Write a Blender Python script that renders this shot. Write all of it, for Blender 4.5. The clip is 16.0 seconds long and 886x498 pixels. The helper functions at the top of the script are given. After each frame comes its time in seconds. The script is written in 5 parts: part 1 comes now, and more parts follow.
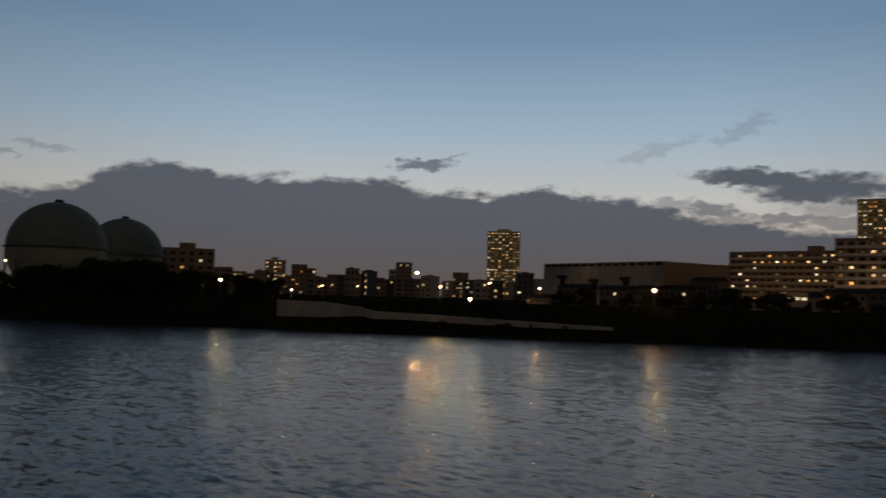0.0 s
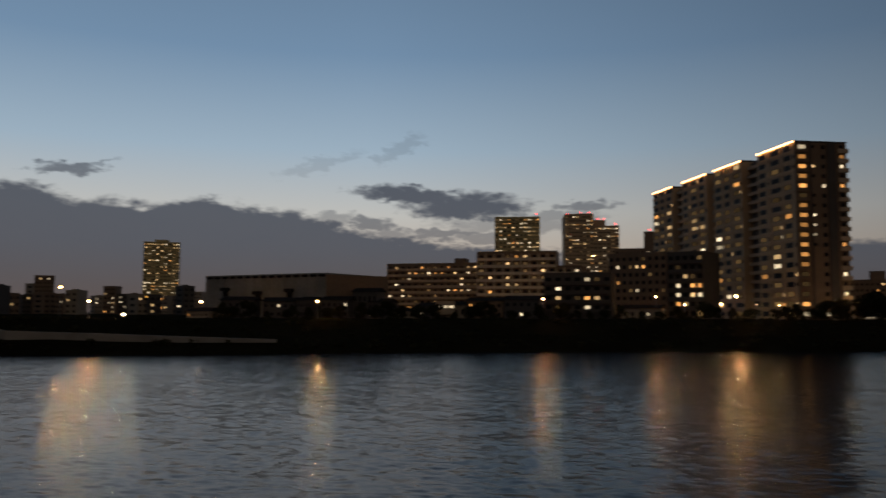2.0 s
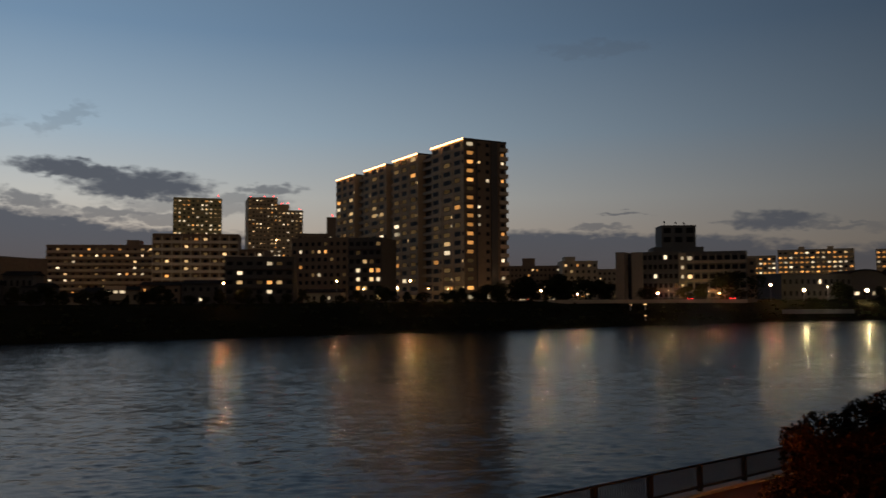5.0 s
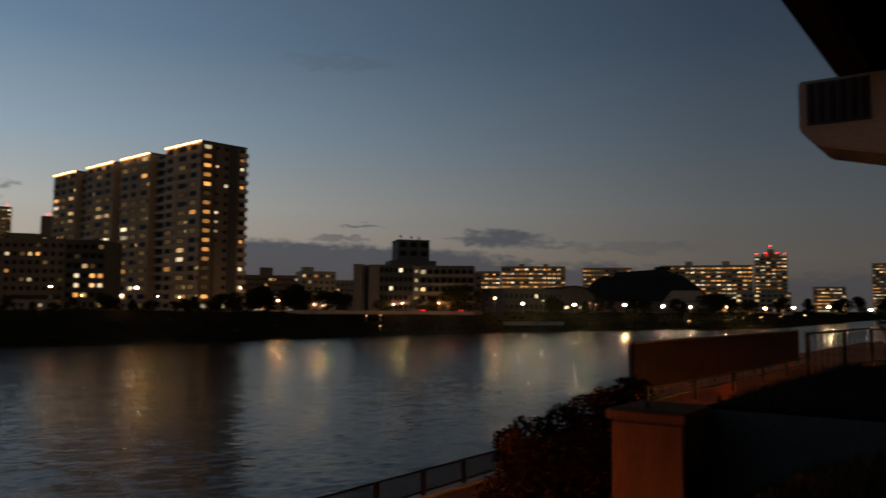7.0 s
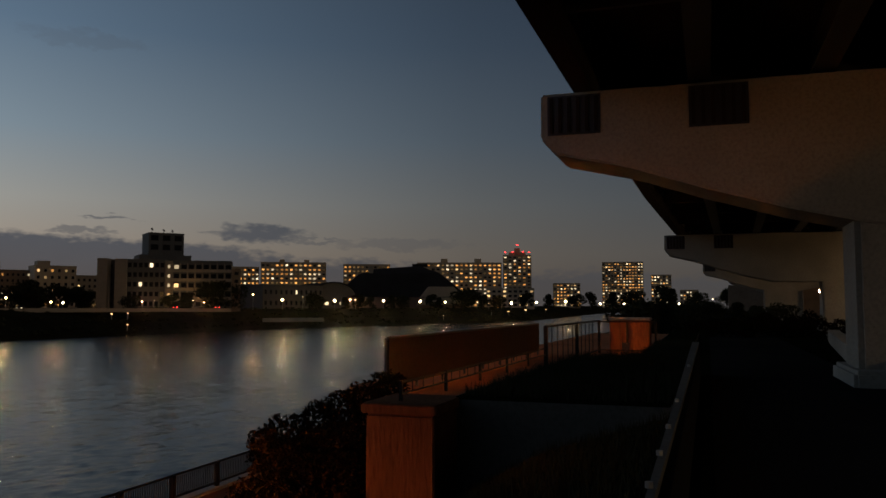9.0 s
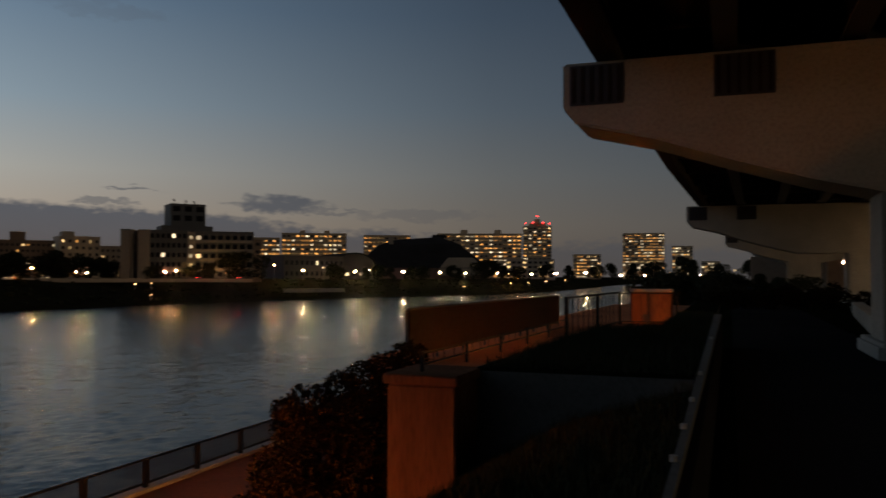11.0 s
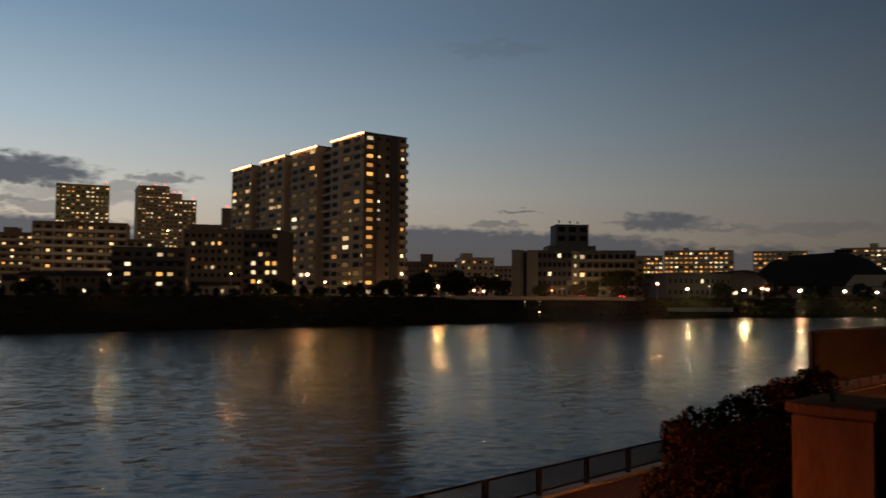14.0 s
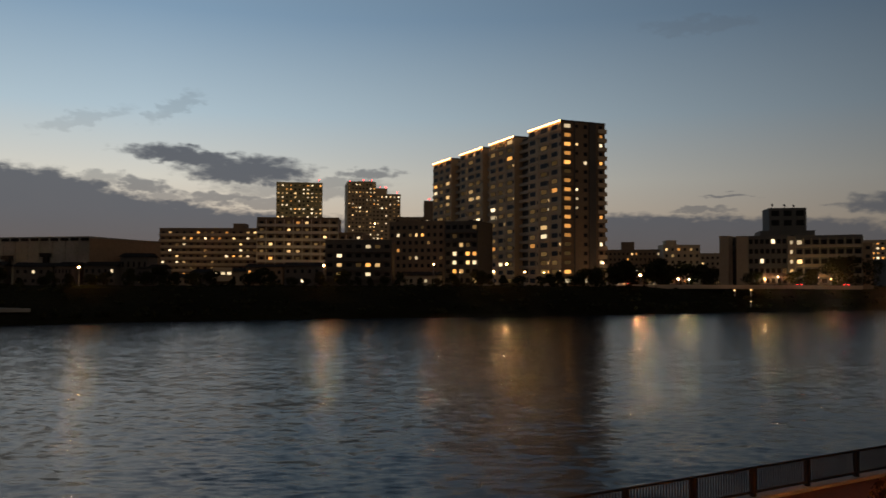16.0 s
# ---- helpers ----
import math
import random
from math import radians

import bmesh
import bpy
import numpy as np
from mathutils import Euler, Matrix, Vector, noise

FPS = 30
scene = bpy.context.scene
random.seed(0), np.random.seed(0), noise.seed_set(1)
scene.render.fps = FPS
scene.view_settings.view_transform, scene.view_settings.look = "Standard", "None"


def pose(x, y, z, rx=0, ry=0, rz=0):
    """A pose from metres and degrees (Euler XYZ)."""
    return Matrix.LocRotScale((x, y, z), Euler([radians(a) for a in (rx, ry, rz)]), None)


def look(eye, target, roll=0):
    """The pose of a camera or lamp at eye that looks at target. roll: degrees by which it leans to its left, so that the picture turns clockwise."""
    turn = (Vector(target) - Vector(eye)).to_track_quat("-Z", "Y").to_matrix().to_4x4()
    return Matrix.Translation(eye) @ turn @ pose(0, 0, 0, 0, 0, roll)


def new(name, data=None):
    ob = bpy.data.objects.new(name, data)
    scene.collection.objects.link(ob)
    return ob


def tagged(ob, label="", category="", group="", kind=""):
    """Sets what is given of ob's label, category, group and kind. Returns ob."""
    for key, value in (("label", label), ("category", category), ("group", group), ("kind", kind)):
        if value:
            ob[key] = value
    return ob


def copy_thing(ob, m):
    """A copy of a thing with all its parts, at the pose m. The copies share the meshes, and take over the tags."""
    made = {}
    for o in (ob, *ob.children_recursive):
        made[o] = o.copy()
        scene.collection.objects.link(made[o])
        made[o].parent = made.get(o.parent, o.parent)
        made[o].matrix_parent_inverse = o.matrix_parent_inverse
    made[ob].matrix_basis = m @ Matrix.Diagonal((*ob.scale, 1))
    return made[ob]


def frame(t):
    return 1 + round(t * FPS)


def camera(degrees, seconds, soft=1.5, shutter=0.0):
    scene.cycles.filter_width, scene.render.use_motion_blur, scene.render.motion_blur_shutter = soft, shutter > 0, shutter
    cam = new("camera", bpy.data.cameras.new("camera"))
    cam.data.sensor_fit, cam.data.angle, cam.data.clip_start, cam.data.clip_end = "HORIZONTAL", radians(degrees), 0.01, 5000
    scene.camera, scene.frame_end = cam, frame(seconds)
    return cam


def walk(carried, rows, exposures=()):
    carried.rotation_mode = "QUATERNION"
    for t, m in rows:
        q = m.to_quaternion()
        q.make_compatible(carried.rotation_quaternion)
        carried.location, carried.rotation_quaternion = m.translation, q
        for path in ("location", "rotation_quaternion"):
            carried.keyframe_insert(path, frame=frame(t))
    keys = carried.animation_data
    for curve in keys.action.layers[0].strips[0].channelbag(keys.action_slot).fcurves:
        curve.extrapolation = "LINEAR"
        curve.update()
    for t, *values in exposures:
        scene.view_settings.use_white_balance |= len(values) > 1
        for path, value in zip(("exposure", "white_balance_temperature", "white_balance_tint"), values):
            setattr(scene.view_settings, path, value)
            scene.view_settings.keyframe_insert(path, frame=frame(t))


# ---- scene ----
cam = camera(57.58, 16.0, soft=1.5, shutter=0.5)
PATH = [
    (0, 0.0, 0.0, 0.0, -0.09, 3.34, -1.56),
    (0.5, 0.005, 0.001, 0.001, -5.01, 3.82, -0.85),
    (1, 0.013, -0.003, 0.002, -10.22, 4.25, -0.06),
    (1.5, 0.014, -0.007, -0.003, -16.7, 4.58, 0.26),
    (2, 0.01, -0.015, -0.011, -23.58, 4.55, -0.19),
    (2.5, 0.017, -0.031, -0.022, -28.58, 4.23, -0.65),
    (3, 0.033, -0.056, -0.028, -31.45, 3.95, -0.46),
    (3.5, 0.044, -0.083, -0.032, -34.39, 3.83, 0.13),
    (4, 0.059, -0.11, -0.036, -38.42, 3.82, -0.36),
    (4.2, 0.066, -0.119, -0.036, -40.04, 3.64, -0.19),
    (6.3, 0.146, -0.218, -0.038, -56.09, 4.01, -0.19),
    (6.5, 0.149, -0.219, -0.045, -58.17, 4.04, -0.32),
    (7, 0.161, -0.263, -0.026, -64.25, 4.2, -0.45),
    (7.5, 0.168, -0.282, -0.025, -70.64, 4.36, -0.6),
    (8, 0.147, -0.301, -0.021, -76.04, 4.43, -0.57),
    (8.5, 0.128, -0.315, -0.023, -79.61, 4.51, -0.26),
    (8.7, 0.133, -0.32, -0.02, -80.61, 4.51, -0.13),
    (10.8, 0.154, -0.303, -0.002, -81.2, 2.09, -0.22),
    (11, 0.158, -0.295, -0.004, -79.71, 1.93, -0.19),
    (11.5, 0.179, -0.257, -0.008, -74.1, 2.18, 0.12),
    (12, 0.179, -0.226, -0.008, -68.21, 2.67, 0.17),
    (12.5, 0.161, -0.217, -0.006, -64.43, 2.98, 0.11),
    (13, 0.149, -0.218, -0.006, -61.07, 3.18, -0.22),
    (13.5, 0.146, -0.215, -0.008, -57.07, 3.19, -0.39),
    (14, 0.162, -0.186, -0.01, -53.04, 3.09, -0.44),
    (14.5, 0.176, -0.159, -0.01, -48.93, 2.89, -0.48),
    (15, 0.188, -0.155, -0.005, -45.03, 2.55, -0.36),
    (15.5, 0.199, -0.154, -0.002, -41.67, 2.28, -0.25),
    (16, 0.206, -0.152, -0.001, -38.97, 2.25, -0.2),
]
walk(cam, [(t, pose(x, y, z, 90 + p, r, w)) for t, x, y, z, w, p, r in PATH], [(0.0, 0.0, 6700, 10), (3.5, -0.05, 6720, 10), (7.0, -0.02, 6850, 9), (8.7, 0.0, 6950, 9), (10.8, 0.22, 7050, 9), (13.5, 0.2, 7150, 9), (16.0, 0.28, 7250, 9)])

# ---- sky ----
world = bpy.data.worlds.new("dusk_sky")
scene.world = world
world.use_nodes = True


class Net:
    """A short way to write shader nodes."""

    def __init__(self, tree):
        self.t = tree
        tree.nodes.clear()

    def n(self, kind):
        return self.t.nodes.new(kind)

    def put(self, sock, v):
        if isinstance(v, bpy.types.NodeSocket):
            self.t.links.new(v, sock)
        elif v is not None:
            sock.default_value = v

    def m(self, op, a, b=None, c=None, clamp=False):
        node = self.n("ShaderNodeMath")
        node.operation, node.use_clamp = op, clamp
        for s, v in zip(node.inputs, (a, b, c)):
            self.put(s, v)
        return node.outputs[0]

    def mix(self, f, a, b, blend="MIX"):
        node = self.n("ShaderNodeMix")
        node.data_type, node.blend_type = "RGBA", blend
        self.put(node.inputs[0], f)
        for s, v in ((node.inputs[6], a), (node.inputs[7], b)):
            self.put(s, v if isinstance(v, bpy.types.NodeSocket) else (*v, 1))
        return node.outputs[2]

    def noise(self, vec, scale, detail=3.0, rough=0.5, dist=0.0):
        node = self.n("ShaderNodeTexNoise")
        self.put(node.inputs["Vector"], vec)
        node.inputs["Scale"].default_value = scale
        node.inputs["Detail"].default_value = detail
        node.inputs["Roughness"].default_value = rough
        node.inputs["Distortion"].default_value = dist
        return node.outputs[0]

    def ramp(self, f, stops):
        node = self.n("ShaderNodeValToRGB")
        self.put(node.inputs[0], f)
        e = node.color_ramp.elements
        while len(e) < len(stops):
            e.new(0.5)
        for el, (p, c) in zip(e, stops):
            el.position = p
            el.color = (*c, 1) if len(c) == 3 else c
        return node.outputs[0]

    def smooth(self, v, a, b):
        node = self.n("ShaderNodeMapRange")
        node.interpolation_type = "SMOOTHSTEP"
        self.put(node.inputs[0], v)
        node.inputs[1].default_value, node.inputs[2].default_value = a, b
        return node.outputs[0]


def srgb(r, g, b):
    return tuple((c / 255 / 12.92) if c < 10.3 else ((c / 255 + 0.055) / 1.055) ** 2.4 for c in (r, g, b))


w = Net(world.node_tree)
tc = w.n("ShaderNodeTexCoord").outputs["Generated"]
sep = w.n("ShaderNodeSeparateXYZ")
w.put(sep.inputs[0], tc)
dx, dy, dz = sep.outputs
elev = w.m("MULTIPLY", w.m("ARCSINE", dz), 57.2958)
bear = w.m("MULTIPLY", w.m("ARCTAN2", dx, dy), 57.2958)
# clear sky: after sunset, brightest over the place where the sun went down, about bearing 8
up = w.m("MULTIPLY", elev, 1 / 60, clamp=True)
glow_sky = w.ramp(up, [(0.0, srgb(178, 158, 143)), (0.06, srgb(184, 170, 156)), (0.115, srgb(182, 183, 181)), (0.19, srgb(149, 170, 188)), (0.30, srgb(109, 137, 166)), (0.5, srgb(80, 102, 128)), (1.0, srgb(46, 60, 80))])
dark_sky = w.ramp(up, [(0.0, srgb(90, 83, 81)), (0.06, srgb(99, 98, 98)), (0.12, srgb(87, 94, 102)), (0.2, srgb(70, 82, 98)), (0.33, srgb(54, 67, 86)), (0.5, srgb(42, 52, 69)), (1.0, srgb(30, 38, 54))])
off_sun = w.m("ABSOLUTE", w.m("SUBTRACT", bear, 4))
away = w.smooth(off_sun, 13, 106)
sky = w.mix(away, glow_sky, dark_sky)
fade = w.n("ShaderNodeMapRange")
w.put(fade.inputs[0], off_sun)
for k, v in zip((1, 2, 3, 4), (14, 79, 1.09, 0.575)):
    fade.inputs[k].default_value = v
scaled = w.n("ShaderNodeVectorMath")
scaled.operation = "SCALE"
w.put(scaled.inputs[0], sky)
w.put(scaled.inputs["Scale"], fade.outputs[0])
sky = scaled.outputs[0]
behind = w.smooth(off_sun, 95, 170)
sky = w.mix(w.m("MULTIPLY", behind, 0.9), sky, srgb(108, 98, 88))
# clouds: a low bank over the far shore and a few loose ones above it
vec = w.n("ShaderNodeCombineXYZ")
w.put(vec.inputs[0], w.m("MULTIPLY", bear, 0.1))
w.put(vec.inputs[1], w.m("MULTIPLY", elev, 0.22))
puff = w.noise(vec.outputs[0], 2.2, 6, 0.6, 0.3)
fine = w.noise(vec.outputs[0], 5.0, 4, 0.5, 0.3)
bank_top = w.n("ShaderNodeFloatCurve")
w.put(bank_top.inputs[1], w.m("MULTIPLY_ADD", bear, 1 / 160, 60 / 160))
curve = bank_top.mapping.curves[0]
BANK = [(-60, 5), (-29, 6.0), (-24, 7.2), (-19.6, 8.6), (-16, 8.1), (-11, 8.0), (-4, 8.2), (-1, 7.3), (3, 7.4), (7, 7.7), (12, 7.4), (15, 6.6), (20, 5.7), (25, 4.8), (32, 4.3), (44, 4.9), (56, 4.6), (66, 3.9), (76, 3.0), (100, 2.0)]
for i, (b, h) in enumerate(BANK):
    p = ((b + 60) / 160, h / 12)
    if i < 2:
        curve.points[i].location = p
    else:
        curve.points.new(*p)
bank_top.mapping.update()
warp_noise = w.n("ShaderNodeTexNoise")
w.put(warp_noise.inputs["Vector"], vec.outputs[0])
for key, v in (("Scale", 9.0), ("Detail", 4.0), ("Roughness", 0.55)):
    warp_noise.inputs[key].default_value = v
warp = w.n("ShaderNodeSeparateColor")
w.put(warp.inputs[0], warp_noise.outputs["Color"])
bear_w = w.m("MULTIPLY_ADD", w.m("SUBTRACT", warp.outputs[0], 0.5), 3.4, bear)
elev_w = w.m("MULTIPLY_ADD", w.m("SUBTRACT", warp.outputs[1], 0.5), 1.5, elev)
lump = w.m("ADD", w.m("MULTIPLY", w.m("SUBTRACT", puff, 0.5), 1.9), w.m("MULTIPLY", w.m("SUBTRACT", fine, 0.5), 0.9))
edge = w.m("SUBTRACT", w.m("MULTIPLY_ADD", bank_top.outputs[0], 12, lump), elev_w)
bank = w.smooth(edge, -0.3, 0.5)
curl = w.noise(vec.outputs[0], 11.0, 5, 0.6, 0.6)


def loose(b, e, wide, high, thick=1.0, tilt=0.0):
    """One ragged loose cloud, as a share of cover; tilt: degrees it rises for each degree to the right."""
    off = w.m("SUBTRACT", bear_w, b)
    u = w.m("POWER", w.m("DIVIDE", off, wide), 2)
    v = w.m("POWER", w.m("DIVIDE", w.m("SUBTRACT", w.m("SUBTRACT", elev_w, e), w.m("MULTIPLY", off, tilt)), high), 2)
    r = w.m("ADD", w.m("ADD", u, v), w.m("MULTIPLY", w.m("SUBTRACT", fine, 0.5), 1.2))
    r = w.m("ADD", r, w.m("MULTIPLY", w.m("SUBTRACT", curl, 0.5), 1.1))
    return w.m("MULTIPLY", w.smooth(r, 1.3, 0.2), thick)


CLOUDS = [(-1.6, 9.3, 2.4, 0.42, 0.8, 0.05), (-0.3, 9.75, 1.6, 0.2, 0.5, 0.25), (21.6, 8.3, 5.0, 0.75, 1.0, -0.08), (25.2, 7.5, 5.0, 1.15, 1.0, -0.03), (28.5, 6.2, 6.0, 0.55, 0.45, 0.0), (18.6, 6.3, 1.9, 0.6, 0.75, -0.1), (19.8, 5.6, 1.6, 0.35, 0.6, 0.1), (23.4, 5.6, 3.0, 0.42, 0.7, 0.05), (26.6, 5.3, 3.0, 0.35, 0.6, 0.0),
          (14.8, 10.35, 3.0, 0.5, 0.2, 0.3), (20.4, 11.5, 2.1, 0.7, 0.24, 0.55), (33.8, 7.5, 2.6, 0.42, 0.7, 0.0), (32.0, 6.7, 3.6, 0.5, 0.5, 0.0), (-30.5, 8.2, 3, 0.25, 0.4, 0.0), (-27.0, 8.9, 2.0, 0.2, 0.3, -0.1), (58.5, 5.7, 1.8, 0.16, 0.7, 0.0), (57.0, 4.8, 2.0, 0.25, 0.6, 0.0),
          (68.3, 4.95, 3.2, 0.75, 0.95, -0.04), (65.8, 5.05, 1.6, 0.22, 0.55, 0.0), (71.6, 4.5, 3.0, 0.18, 0.5, -0.03), (78, 4.3, 5, 0.45, 0.35, 0.0), (57, 17.0, 4.0, 0.6, 0.2, 0.0), (15.6, 6.7, 1.8, 0.5, 0.5, 0.0)]
cover = bank
for c in CLOUDS:
    cover = w.m("MAXIMUM", cover, loose(*c))
low = w.smooth(elev, -0.5, 5.0)
cloud_lit = w.mix(low, srgb(80, 69, 67), srgb(70, 77, 90))
cloud_dim = w.mix(low, srgb(68, 66, 66), srgb(66, 69, 75))
cloud = w.mix(away, cloud_lit, cloud_dim)
cloud = w.mix(w.m("MULTIPLY", puff, 0.35), cloud, srgb(84, 85, 93))
seen = w.mix(w.m("MULTIPLY", cover, 0.93), sky, cloud)
bg = w.n("ShaderNodeBackground")
w.put(bg.inputs[0], seen)
bg.inputs[1].default_value = 1.0
w.put(w.n("ShaderNodeOutputWorld").inputs[0], bg.outputs[0])
sun = new("sun", bpy.data.lights.new("sun", "SUN"))
sun.data.energy, sun.data.angle, sun.data.color = 0.05, radians(40), (1.0, 0.8, 0.65)
sun.matrix_world = look((0, 0, 100), (-20, -200, 60))

# ---- materials ----
def material(name, base, rough=0.8, metal=0.0, vary=0.25, scale=1.0, bump=0.15, grain=12.0, tint=None, per_object=0.0, coat=0.0, gloss=None, drip=False):
    """Paint, stone, metal or leaves: colour with stains at two scales and fine relief."""
    mat = bpy.data.materials.new(name)
    mat.use_nodes = True
    g = Net(mat.node_tree)
    p = g.n("ShaderNodeTexCoord").outputs["Object"]
    if drip:
        run = g.n("ShaderNodeMapping")
        g.put(run.inputs[0], p)
        run.inputs["Scale"].default_value = (1.6, 1.6, 0.28)
        p = run.outputs[0]
    big, small = g.noise(p, scale * 0.35, 4, 0.6), g.noise(p, scale * grain, 4, 0.6)
    tint = tint or tuple(c * 0.55 for c in base)
    col = g.mix(g.m("MULTIPLY", g.smooth(big, 0.35, 0.75), min(1, vary * 2)), base, tint)
    col = g.mix(g.m("MULTIPLY", g.smooth(small, 0.4, 0.7), vary), col, tuple(c * 0.45 for c in base))
    if per_object:
        rnd = g.n("ShaderNodeObjectInfo").outputs["Random"]
        hsv = g.n("ShaderNodeHueSaturation")
        g.put(hsv.inputs["Value"], g.m("MULTIPLY_ADD", rnd, per_object, 1 - per_object / 2))
        g.put(hsv.inputs["Color"], col)
        col = hsv.outputs[0]
    b = g.n("ShaderNodeBsdfPrincipled")
    g.put(b.inputs["Base Color"], col)
    b.inputs["Metallic"].default_value = metal
    g.put(b.inputs["Roughness"], g.m("MULTIPLY_ADD", small, 0.25, rough - 0.12, clamp=True))
    b.inputs["Coat Weight"].default_value = coat
    b.inputs["Specular IOR Level"].default_value = gloss if gloss is not None else 0.15 if rough > 0.65 else 0.5
    if bump:
        bn = g.n("ShaderNodeBump")
        bn.inputs["Strength"].default_value = bump
        bn.inputs["Distance"].default_value = 0.05
        g.put(bn.inputs["Height"], small)
        g.put(b.inputs["Normal"], bn.outputs[0])
    g.put(g.n("ShaderNodeOutputMaterial").inputs[0], b.outputs[0])
    return mat


def glowing(name, colour, strength, sampled=True, vary=0.0):
    """A lit lamp or window; each object a little brighter or dimmer than the next."""
    mat = bpy.data.materials.new(name)
    mat.use_nodes = True
    g = Net(mat.node_tree)
    e = g.n("ShaderNodeEmission")
    rnd = g.n("ShaderNodeObjectInfo").outputs["Random"]
    e.inputs[0].default_value = (*colour, 1)
    g.put(e.inputs[1], g.m("MULTIPLY", g.m("MULTIPLY_ADD", g.m("POWER", rnd, 1.6), vary, 1 - vary / 2), strength))
    g.put(g.n("ShaderNodeOutputMaterial").inputs[0], e.outputs[0])
    if not sampled:
        mat.cycles.emission_sampling = "NONE"
    return mat


